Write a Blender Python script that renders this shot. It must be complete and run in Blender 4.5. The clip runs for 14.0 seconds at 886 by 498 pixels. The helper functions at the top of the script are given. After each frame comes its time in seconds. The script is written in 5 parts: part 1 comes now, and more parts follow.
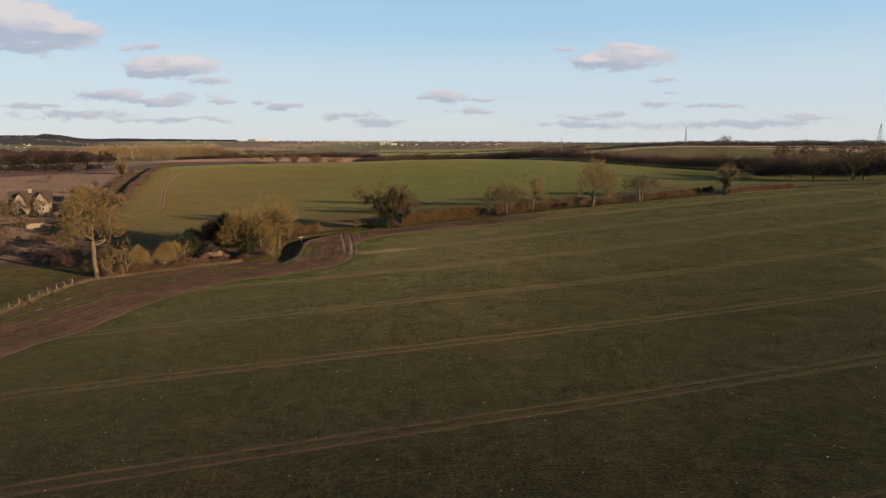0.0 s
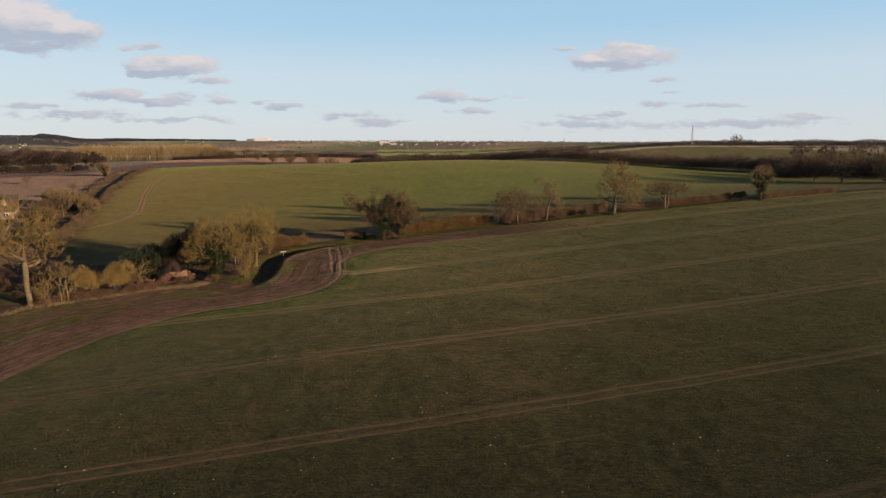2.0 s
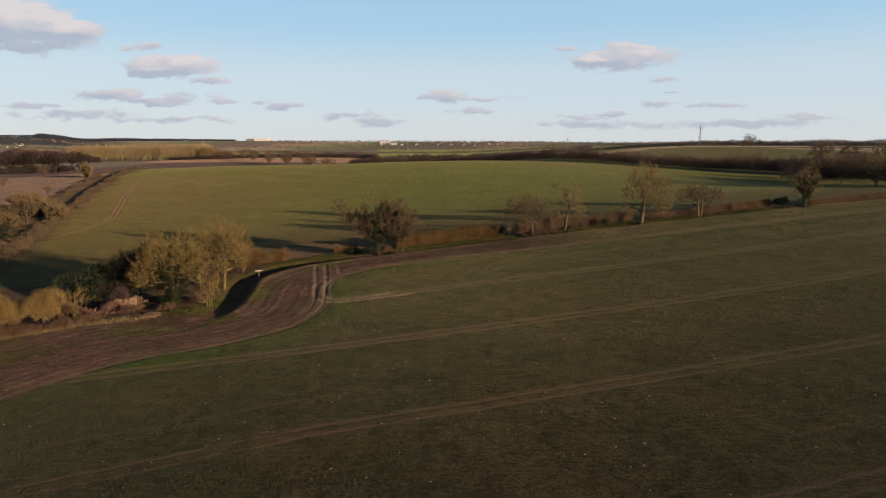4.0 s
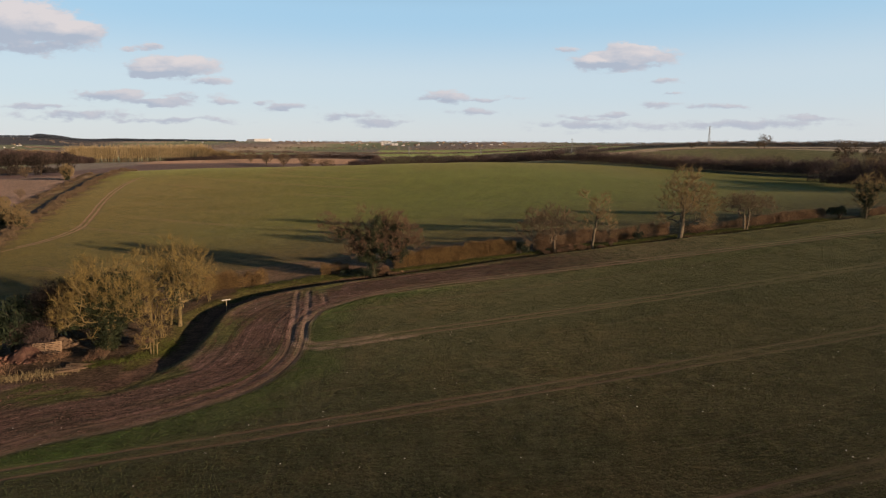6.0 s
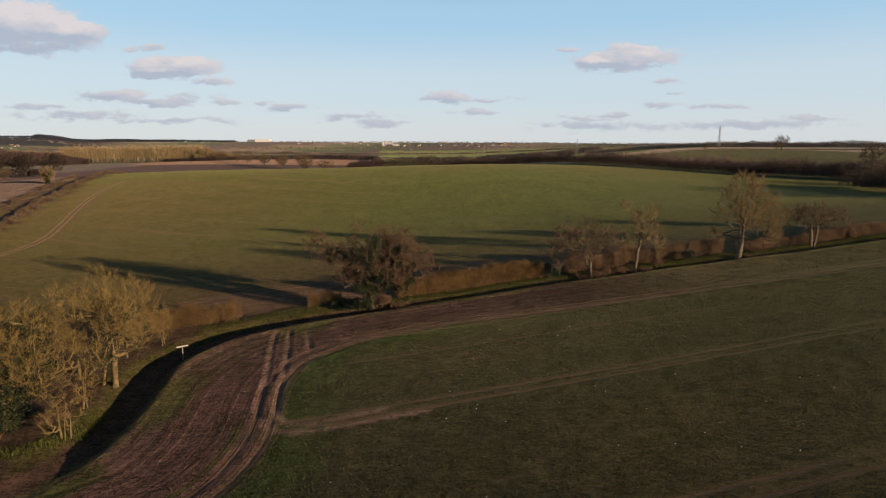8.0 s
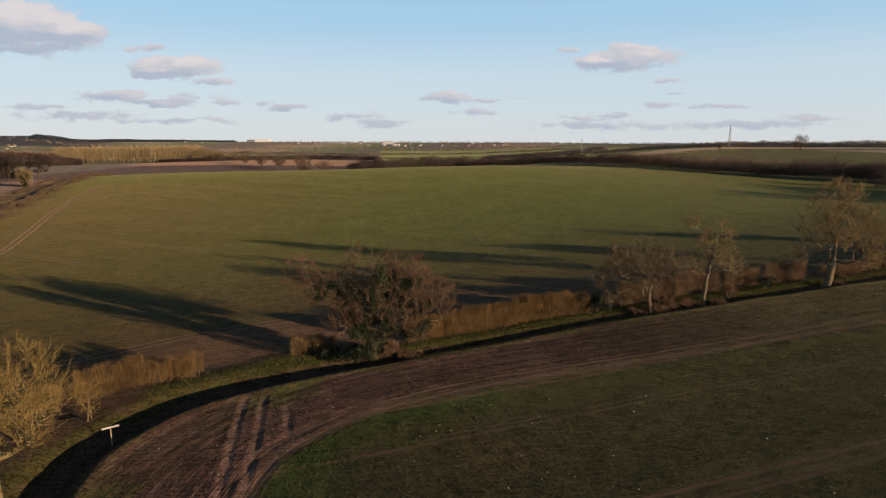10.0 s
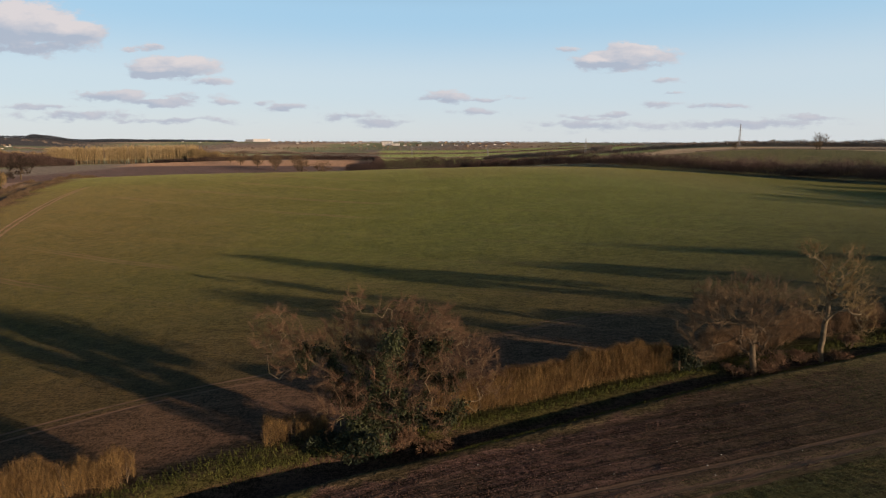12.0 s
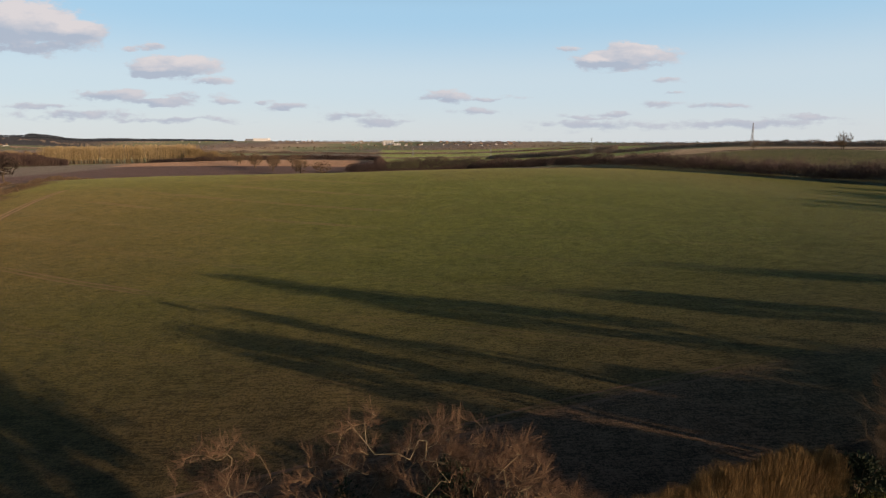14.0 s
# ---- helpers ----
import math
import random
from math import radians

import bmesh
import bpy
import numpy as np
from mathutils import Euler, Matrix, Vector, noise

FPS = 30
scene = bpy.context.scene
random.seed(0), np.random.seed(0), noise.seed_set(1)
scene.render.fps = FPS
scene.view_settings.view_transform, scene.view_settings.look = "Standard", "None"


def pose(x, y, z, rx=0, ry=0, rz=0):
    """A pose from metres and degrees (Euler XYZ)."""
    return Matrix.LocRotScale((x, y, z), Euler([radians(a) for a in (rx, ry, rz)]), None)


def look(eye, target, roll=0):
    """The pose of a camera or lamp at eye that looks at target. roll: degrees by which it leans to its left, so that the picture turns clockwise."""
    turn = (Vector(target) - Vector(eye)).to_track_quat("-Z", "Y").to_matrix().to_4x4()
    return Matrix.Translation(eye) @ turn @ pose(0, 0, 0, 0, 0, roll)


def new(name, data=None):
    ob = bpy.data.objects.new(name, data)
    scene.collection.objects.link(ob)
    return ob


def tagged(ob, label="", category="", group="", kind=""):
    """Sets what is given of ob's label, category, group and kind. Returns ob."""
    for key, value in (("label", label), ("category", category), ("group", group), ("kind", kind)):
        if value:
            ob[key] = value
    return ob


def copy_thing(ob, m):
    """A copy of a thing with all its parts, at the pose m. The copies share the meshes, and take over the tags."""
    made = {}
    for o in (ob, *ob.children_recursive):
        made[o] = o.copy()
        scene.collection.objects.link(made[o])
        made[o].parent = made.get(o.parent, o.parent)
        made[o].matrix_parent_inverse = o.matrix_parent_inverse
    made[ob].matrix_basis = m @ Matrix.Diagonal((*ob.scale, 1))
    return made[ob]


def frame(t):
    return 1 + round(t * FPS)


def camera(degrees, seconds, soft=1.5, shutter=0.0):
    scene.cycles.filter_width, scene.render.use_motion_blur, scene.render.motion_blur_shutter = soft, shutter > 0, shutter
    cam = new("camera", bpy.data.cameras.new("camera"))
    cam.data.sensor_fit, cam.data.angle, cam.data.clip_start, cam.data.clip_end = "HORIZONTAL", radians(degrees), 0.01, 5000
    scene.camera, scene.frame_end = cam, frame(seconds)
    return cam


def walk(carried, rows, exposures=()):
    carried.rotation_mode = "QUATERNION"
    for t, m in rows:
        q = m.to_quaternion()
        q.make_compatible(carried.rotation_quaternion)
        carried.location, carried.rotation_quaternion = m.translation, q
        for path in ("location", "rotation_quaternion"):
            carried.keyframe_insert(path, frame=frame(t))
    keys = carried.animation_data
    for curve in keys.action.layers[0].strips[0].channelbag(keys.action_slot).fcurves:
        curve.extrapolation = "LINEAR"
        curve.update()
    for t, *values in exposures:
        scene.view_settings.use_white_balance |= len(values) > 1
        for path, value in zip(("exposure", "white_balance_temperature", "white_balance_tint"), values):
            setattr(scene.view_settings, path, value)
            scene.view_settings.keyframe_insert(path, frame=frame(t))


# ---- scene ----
cam = camera(73.8, 14.0, soft=1.15)
METRES, EYE, TILT, LEAN, TURN = 170.45, 30.0, 1.45, -2.4, 0.0
ROWS = [
    (0.0, 0.0, 0.0, 0.0, -0.5, -11.71, 2.41),
    (0.5, -0.0014, 0.0352, -0.0007, -0.51, -11.72, 2.42),
    (1.0, -0.0025, 0.0701, -0.0011, -0.52, -11.73, 2.43),
    (1.5, -0.0034, 0.1054, -0.0016, -0.52, -11.74, 2.42),
    (2.0, -0.0045, 0.141, -0.0028, -0.52, -11.74, 2.43),
    (2.5, -0.0054, 0.1764, -0.0042, -0.52, -11.74, 2.42),
    (3.0, -0.0065, 0.2116, -0.0057, -0.51, -11.74, 2.41),
    (5.5, -0.0132, 0.3905, -0.0099, -0.36, -11.69, 2.4),
    (6.0, -0.0155, 0.4258, -0.0106, -0.34, -11.67, 2.37),
    (6.5, -0.0181, 0.4613, -0.0109, -0.3, -11.65, 2.35),
    (7.0, -0.0208, 0.4965, -0.0111, -0.27, -11.63, 2.37),
    (7.5, -0.0245, 0.532, -0.0117, -0.25, -11.63, 2.38),
    (10.0, -0.0462, 0.7089, -0.0149, -0.2, -11.63, 2.41),
    (10.5, -0.0514, 0.7444, -0.0155, -0.23, -11.63, 2.42),
    (11.0, -0.0566, 0.7798, -0.016, -0.25, -11.64, 2.45),
    (11.5, -0.0618, 0.8151, -0.0165, -0.27, -11.65, 2.44),
    (12.0, -0.0667, 0.8508, -0.0172, -0.27, -11.67, 2.46),
    (12.5, -0.072, 0.8866, -0.0179, -0.26, -11.72, 2.46),
    (13.0, -0.0775, 0.9233, -0.0189, -0.24, -11.72, 2.47),
    (13.5, -0.0832, 0.9591, -0.0194, -0.23, -11.71, 2.44),
    (14.0, -0.0889, 0.9946, -0.0198, -0.22, -11.71, 2.43),
]
walk(cam, [(t, pose(0, 0, EYE, TILT, LEAN, TURN) @ pose(METRES * x, METRES * y, METRES * z, 90 + pitch, roll, yaw)) for t, x, y, z, yaw, pitch, roll in ROWS])

# ---- world, sun ----
SUN_EL, SUN_AZ = 8.9, 124.0           # degrees; azimuth clockwise from +y
sun_dir = Vector((math.sin(radians(SUN_AZ)) * math.cos(radians(SUN_EL)), math.cos(radians(SUN_AZ)) * math.cos(radians(SUN_EL)), math.sin(radians(SUN_EL))))
sun = new("sun", bpy.data.lights.new("sun", "SUN"))
sun.data.energy, sun.data.angle, sun.data.color = 5.5, radians(0.6), (1.0, 0.69, 0.465)
sun.matrix_world = look(sun_dir * 400, (0, 0, 0))

world = bpy.data.worlds.new("sky")
scene.world = world
world.use_nodes = True
wn, wl = world.node_tree.nodes, world.node_tree.links
wn.clear()


def wmath(op, a, b=None, c=None, clamp=False):
    n = wn.new("ShaderNodeMath")
    n.operation, n.use_clamp = op, clamp
    for i, v in enumerate((a, b, c)):
        if v is None:
            continue
        if isinstance(v, (int, float)):
            n.inputs[i].default_value = v
        else:
            wl.new(v, n.inputs[i])
    return n.outputs[0]


sky = wn.new("ShaderNodeTexSky")
sky.sky_type, sky.sun_disc = "NISHITA", False
sky.sun_elevation, sky.sun_rotation = radians(SUN_EL), radians(SUN_AZ)
sky.air_density, sky.dust_density, sky.ozone_density, sky.altitude = 1.0, 0.6, 1.6, 60
coord = wn.new("ShaderNodeTexCoord")
split = wn.new("ShaderNodeSeparateXYZ")
wl.new(coord.outputs["Generated"], split.inputs[0])
ahead = wmath("MAXIMUM", split.outputs[1], 0.05)
cu = wmath("DIVIDE", split.outputs[0], ahead)
cv = wmath("DIVIDE", split.outputs[2], ahead)
flat = wn.new("ShaderNodeCombineXYZ")
wl.new(cu, flat.inputs[0]), wl.new(cv, flat.inputs[1])
stretch = wn.new("ShaderNodeVectorMath")
stretch.operation = "MULTIPLY"
wl.new(flat.outputs[0], stretch.inputs[0])
stretch.inputs[1].default_value = (1.0, 2.4, 1.0)
puff = wn.new("ShaderNodeTexNoise")
puff.inputs["Scale"].default_value, puff.inputs["Detail"].default_value, puff.inputs["Roughness"].default_value = 24, 7, 0.6
wl.new(stretch.outputs[0], puff.inputs["Vector"])
# clouds: u, v of the middle, half width, half height, density
CUMULUS = [(-0.679, 0.1876, 0.107, 0.0326, 1), (-0.59, 0.1738, 0.056, 0.0211, 0.95), (-0.652, 0.1512, 0.091, 0.0115, 0.62), (-0.465, 0.1548, 0.025, 0.0057, 0.5), (-0.438, 0.1214, 0.077, 0.0153, 1),
          (-0.466, 0.1126, 0.04, 0.0077, 0.85), (-0.376, 0.0992, 0.04, 0.0057, 0.55), (0.29, 0.1305, 0.075, 0.0134, 1), (0.31, 0.1464, 0.05, 0.0124, 0.95), (0.252, 0.1278, 0.034, 0.0086, 0.9),
          (0.359, 0.1393, 0.034, 0.0134, 0.5), (-0.537, 0.0769, 0.063, 0.0086, 0.8), (-0.464, 0.067, 0.063, 0.0077, 0.75), (-0.256, 0.0588, 0.046, 0.0067, 0.65), (0.018, 0.0723, 0.029, 0.0096, 0.65),
          (-0.003, 0.0777, 0.05, 0.0067, 0.55)]
STREAKS = [(-0.498, 0.1513, 0.021, 0.0038), (-0.413, 0.0751, 0.053, 0.0077), (-0.358, 0.066, 0.043, 0.0057), (-0.302, 0.0669, 0.029, 0.0038), (-0.6, 0.0453, 0.129, 0.0077), (-0.663, 0.0589, 0.086, 0.0048),
          (-0.444, 0.0352, 0.124, 0.0057), (-0.145, 0.0433, 0.077, 0.0086), (-0.103, 0.0314, 0.062, 0.0077), (0.074, 0.0714, 0.063, 0.0038), (0.058, 0.0514, 0.057, 0.0057), (0.207, 0.1481, 0.027, 0.0038),
          (0.364, 0.0993, 0.036, 0.0057), (0.378, 0.0777, 0.021, 0.0029), (0.364, 0.0641, 0.04, 0.0048), (0.463, 0.0595, 0.063, 0.0048), (0.295, 0.0477, 0.053, 0.0048), (0.239, 0.0395, 0.053, 0.0048),
          (0.267, 0.0275, 0.134, 0.0096), (0.522, 0.032, 0.163, 0.0086), (0.62, 0.0402, 0.063, 0.0048)]
ragged = wn.new("ShaderNodeTexNoise")
ragged.inputs["Scale"].default_value, ragged.inputs["Detail"].default_value, ragged.inputs["Roughness"].default_value = 17, 6, 0.58
wl.new(stretch.outputs[0], ragged.inputs["Vector"])


def wvec(op, a, b, c=None):
    n = wn.new("ShaderNodeVectorMath")
    n.operation = op
    for i, v in enumerate((a, b, c)):
        if v is None:
            continue
        if isinstance(v, tuple):
            n.inputs[i].default_value = v
        else:
            wl.new(v, n.inputs[i])
    return n.outputs["Value"] if op in ("LENGTH", "DOT_PRODUCT") else n.outputs[0]


torn = wvec("MULTIPLY_ADD", ragged.outputs["Color"], (0.070, 0.026, 0.0), (-0.035, -0.013, 0.0))
torn = wvec("ADD", flat.outputs[0], torn)
cover = None
shade = None
for u, v, a, b, dense in CUMULUS + [(*row, 0.44) for row in STREAKS]:
    a, b = a * 1.28, b * 1.5
    off = wvec("MULTIPLY_ADD", torn, (1 / a, 1 / b, 0.0), (-u / a, -v / b, 0.0))
    body = wmath("MULTIPLY", wmath("MAXIMUM", wmath("SUBTRACT", 1.0, wvec("LENGTH", off, None)), 0.0), dense)
    lit = wmath("MULTIPLY", body, wvec("DOT_PRODUCT", off, (0.25, 0.75, 0.0)))
    cover = body if cover is None else wmath("MAXIMUM", cover, body)
    shade = lit if shade is None else wmath("ADD", shade, lit)
amount = wmath("ADD", wmath("MULTIPLY", cover, 2.3), wmath("MULTIPLY", wmath("SUBTRACT", puff.outputs["Fac"], 0.62), wmath("MULTIPLY", wmath("MINIMUM", wmath("MULTIPLY", cover, 6.0), 1.0), 2.2)))
ramp = wn.new("ShaderNodeMapRange")
ramp.interpolation_type = "SMOOTHSTEP"
wl.new(amount, ramp.inputs["Value"])
ramp.inputs["From Min"].default_value, ramp.inputs["From Max"].default_value = 0.0, 0.62
ramp.inputs["To Max"].default_value = 0.92
light = wmath("ADD", 0.42, wmath("ADD", wmath("MULTIPLY", shade, 3.2), wmath("MULTIPLY", wmath("SUBTRACT", puff.outputs["Fac"], 0.5), 1.5)), clamp=True)
low = wn.new("ShaderNodeMapRange")
wl.new(cv, low.inputs["Value"])
low.inputs["From Min"].default_value, low.inputs["From Max"].default_value, low.inputs["To Min"].default_value = 0.03, 0.13, 0.45
light = wmath("MULTIPLY", light, low.outputs[0])
cloud_colour = wn.new("ShaderNodeMix")
cloud_colour.data_type = "RGBA"
wl.new(light, cloud_colour.inputs["Factor"])
cloud_colour.inputs["A"].default_value = (4.25, 4.75, 5.75, 1)
cloud_colour.inputs["B"].default_value = (7.4, 6.75, 6.75, 1)
# thin haze evens the clear sky out, palest at the horizon
haze = wn.new("ShaderNodeValToRGB")
haze.color_ramp.interpolation = "EASE"
haze.color_ramp.elements[0].color = (7.2, 7.7, 8.1, 1)
haze.color_ramp.elements[1].color = (0.2, 0.3, 0.55, 1)
for stop, colour in ((0.09, (6.35, 7.6, 8.6)), (0.20, (4.2, 6.65, 8.8)), (0.33, (0.7, 1.15, 1.75))):
    haze.color_ramp.elements.new(stop).color = (*colour, 1)
wl.new(split.outputs[2], haze.inputs[0])
clear = wn.new("ShaderNodeMix")
clear.data_type = "RGBA"
clear.inputs["Factor"].default_value = 0.85
wl.new(sky.outputs[0], clear.inputs["A"])
wl.new(haze.outputs[0], clear.inputs["B"])
mixed = wn.new("ShaderNodeMix")
mixed.data_type = "RGBA"
wl.new(ramp.outputs[0], mixed.inputs["Factor"])
wl.new(clear.outputs["Result"], mixed.inputs["A"])
wl.new(cloud_colour.outputs["Result"], mixed.inputs["B"])
back = wn.new("ShaderNodeBackground")
back.inputs["Strength"].default_value = 0.0935
wl.new(mixed.outputs["Result"], back.inputs["Color"])
wout = wn.new("ShaderNodeOutputWorld")
wl.new(back.outputs[0], wout.inputs[0])
scene.view_settings.exposure = 0.1

# ---- materials ----


class Mat:
    """A small helper round one node material."""

    def __init__(self, name, rough=0.9, spec=0.2):
        self.m = bpy.data.materials.new(name)
        self.m.use_nodes = True
        self.n, self.l = self.m.node_tree.nodes, self.m.node_tree.links
        self.b = self.n["Principled BSDF"]
        self.b.inputs["Roughness"].default_value = rough
        self.b.inputs["Specular IOR Level"].default_value = spec

    def put(self, v, socket):
        if hasattr(v, "is_output"):
            self.l.new(v, socket)
        elif isinstance(v, (tuple, list)) and len(v) == 3 and socket.type == "RGBA":
            socket.default_value = (*v, 1)
        else:
            socket.default_value = v

    def math(self, op, a, b=0.0, c=0.0, clamp=False):
        k = self.n.new("ShaderNodeMath")
        k.operation, k.use_clamp = op, clamp
        for i, v in enumerate((a, b, c)):
            self.put(v, k.inputs[i])
        return k.outputs[0]

    def mix(self, f, a, b, blend="MIX"):
        k = self.n.new("ShaderNodeMix")
        k.data_type, k.blend_type = "RGBA", blend
        self.put(f, k.inputs["Factor"]), self.put(a, k.inputs["A"]), self.put(b, k.inputs["B"])
        return k.outputs["Result"]

    def ramp(self, v, lo, hi, to0=0.0, to1=1.0, smooth=True):
        k = self.n.new("ShaderNodeMapRange")
        k.interpolation_type = "SMOOTHSTEP" if smooth else "LINEAR"
        for s, q in zip(("Value", "From Min", "From Max", "To Min", "To Max"), (v, lo, hi, to0, to1)):
            self.put(q, k.inputs[s])
        return k.outputs[0]

    def place(self, scale=(1, 1, 1), turn=0.0):
        k, c = self.n.new("ShaderNodeMapping"), self.n.new("ShaderNodeTexCoord")
        self.l.new(c.outputs["Object"], k.inputs["Vector"])
        k.inputs["Scale"].default_value = scale
        k.inputs["Rotation"].default_value = (0, 0, turn)
        return k.outputs[0]

    def noise(self, scale, detail=4, rough=0.6, vec=None):
        k = self.n.new("ShaderNodeTexNoise")
        k.inputs["Scale"].default_value, k.inputs["Detail"].default_value, k.inputs["Roughness"].default_value = scale, detail, rough
        self.l.new(vec if vec is not None else self.place(), k.inputs["Vector"])
        return k.outputs["Fac"]

    def attr(self, name):
        k = self.n.new("ShaderNodeAttribute")
        k.attribute_name = name
        return k

    def island(self):
        return self.n.new("ShaderNodeNewGeometry").outputs["Random Per Island"]

    def bump(self, height, strength=0.4, distance=0.05):
        k = self.n.new("ShaderNodeBump")
        k.inputs["Strength"].default_value, k.inputs["Distance"].default_value = strength, distance
        self.l.new(height, k.inputs["Height"])
        self.l.new(k.outputs[0], self.b.inputs["Normal"])

    def colour(self, v):
        self.put(v, self.b.inputs["Base Color"])
        return self.m


def mottled(name, a, b, scale=3.0, rough=0.9, spec=0.2, islands=0.0, bump=0.0):
    """A plain two-tone surface with grain at two scales."""
    q = Mat(name, rough, spec)
    f = q.math("ADD", q.math("MULTIPLY", q.noise(scale), 0.7), q.math("MULTIPLY", q.noise(scale * 7), 0.3))
    col = q.mix(q.ramp(f, 0.35, 0.65), a, b)
    if islands:
        col = q.mix(1.0, col, q.mix(q.island(), (1 - islands,) * 3, (1 + islands,) * 3), "MULTIPLY")
    if bump:
        q.bump(f, 0.6, bump)
    return q.colour(col)


# the blue-grey of distant haze is put into this wood's colour
hazy_hill_wood = mottled("hazy_hill_wood", (0.036, 0.046, 0.062), (0.060, 0.073, 0.094), 0.01, islands=0.3)
bark_grey = mottled("bark_grey", (0.088, 0.070, 0.045), (0.185, 0.150, 0.096), 1.6, bump=0.04)
bark_dark = mottled("bark_dark", (0.060, 0.045, 0.031), (0.135, 0.104, 0.066), 1.8, bump=0.04)
bark_pale = mottled("bark_pale", (0.11, 0.085, 0.05), (0.21, 0.165, 0.10), 1.5, bump=0.03)
twig_red = mottled("twig_red", (0.090, 0.054, 0.034), (0.165, 0.105, 0.064), 0.35, islands=0.35)
twig_olive = mottled("twig_olive", (0.145, 0.105, 0.034), (0.270, 0.198, 0.068), 0.3, islands=0.45)
twig_pale = mottled("twig_pale", (0.18, 0.128, 0.058), (0.31, 0.23, 0.11), 0.35, islands=0.3)
twig_brown = mottled("twig_brown", (0.098, 0.070, 0.044), (0.190, 0.138, 0.082), 0.35, islands=0.35)
twig_dark = mottled("twig_dark", (0.055, 0.038, 0.034), (0.110, 0.077, 0.064), 0.05, islands=0.35)
twig_black = mottled("twig_black", (0.026, 0.021, 0.018), (0.055, 0.043, 0.034), 0.05, islands=0.4)
twig_purple = mottled("twig_purple", (0.125, 0.088, 0.076), (0.235, 0.170, 0.138), 0.06, islands=0.4)
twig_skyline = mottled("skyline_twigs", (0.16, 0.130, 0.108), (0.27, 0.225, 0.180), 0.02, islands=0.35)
ivy_leaf = mottled("ivy_leaf", (0.016, 0.022, 0.009), (0.040, 0.050, 0.017), 1.2, 0.7, 0.3, islands=0.4)
evergreen = mottled("evergreen", (0.012, 0.02, 0.01), (0.03, 0.042, 0.018), 0.8, 0.7, 0.3, islands=0.4)
reed = mottled("hedge_shoots", (0.095, 0.060, 0.025), (0.21, 0.138, 0.055), 0.5, islands=0.5)
hawthorn = mottled("hedge_twigs", (0.125, 0.082, 0.046), (0.235, 0.158, 0.090), 0.3, islands=0.4)
straw = mottled("dry_grass", (0.17, 0.13, 0.065), (0.31, 0.245, 0.13), 0.5, islands=0.35)
grass_blade = mottled("grass_blades", (0.055, 0.065, 0.015), (0.105, 0.115, 0.026), 0.4, islands=0.4)
bramble = mottled("bramble", (0.10, 0.06, 0.038), (0.20, 0.125, 0.075), 0.4, islands=0.4)
poplar_twig = mottled("poplar_twigs", (0.31, 0.235, 0.115), (0.46, 0.36, 0.19), 0.02, islands=0.3)
twig_gold = mottled("golden_brown_twigs", (0.17, 0.125, 0.060), (0.30, 0.225, 0.11), 0.02, islands=0.35)
golden_twig = mottled("golden_willow_twigs", (0.190, 0.135, 0.045), (0.320, 0.235, 0.085), 0.3, islands=0.35)
bark_olive = mottled("olive_bark", (0.115, 0.086, 0.038), (0.235, 0.180, 0.085), 1.4, bump=0.03)
bark_lichen = mottled("lichened_bark", (0.13, 0.102, 0.062), (0.29, 0.235, 0.145), 1.4, bump=0.03)

# ---- the lie of the land ----
ROW_TURN = radians(16.2)              # drilling direction of the near field
HILL_X, HILL_Y, HILL_R = [-320 + 128 * i for i in range(6)], [-40 + 123 * i for i in range(7)], 95.0
HILL_H = [[-0.7, -4.4, -2.7, 0.2, 1.1, 0.1],
          [-1.4, -5.9, 0.8, -5.8, -3.0, 2.9],
          [-4.7, -2.2, -2.8, 3.7, 5.5, 3.3],
          [-8.3, -2.0, -4.5, -1.0, -1.5, 4.3],
          [-7.2, 2.5, 2.2, 8.7, -4.5, -2.8],
          [-1.5, -2.5, 4.6, 2.6, -1.8, 9.4],
          [-0.5, -5.8, -2.7, 0.3, 8.1, 12.0]]
# the line where the near field ends
EDGE = [(-95, -150), (-86, 40), (-82, 105), (-80, 126), (-77, 133), (-68, 139), (-60, 143), (-50, 143), (-43, 139.5), (-38.5, 147), (-38, 156), (-39, 165),
        (-40, 173), (-36, 182), (-29, 187), (-21, 191), (-12.5, 193.8), (3.5, 199.9), (21, 206.1), (50, 213.8), (76, 220.8), (103, 229.6), (135, 241), (210, 268), (420, 345)]
LOOP = [(-70, 40), (-66, 80), (-63.5, 89), (-60.3, 95), (-58, 106.6), (-54.5, 116), (-49.5, 123.5), (-43.6, 128.6), (-37.4, 131.3), (-31.1, 135.5), (-26.7, 139.4), (-24.3, 144), (-23.4, 150.4), (-24, 157), (-25, 164), (-24.4, 170), (-22.3, 174.3), (-17.3, 179.4), (-12.9, 182), (-2.9, 186), (7, 188.5), (28, 193.7), (50, 199), (84, 208), (200, 241)]
RUTS = [[(-30.8, 187), (-30.3, 184), (-28.9, 176.4), (-27.6, 170.8), (-26.2, 163.5), (-25.2, 158.3), (-24.2, 155.4), (-21.8, 153), (-18.6, 152.4), (-12.7, 154.2), (-6.5, 156.3)],
        [(-28.4, 187), (-28.1, 183.5), (-26.4, 176.1), (-25.1, 169.2), (-24.2, 163.3), (-23.4, 159.1), (-22.3, 156), (-20.1, 154.3), (-16.3, 154.9), (-11, 156.8)],
        [(-25.6, 184), (-23.6, 177), (-22.3, 171), (-21.5, 166)]]
LANE = [(-136, 232), (-146, 252), (-159, 280), (-171, 310), (-186, 345), (-194.5, 367), (-206, 397), (-216, 428), (-226, 462), (-240, 520), (-262, 590)]
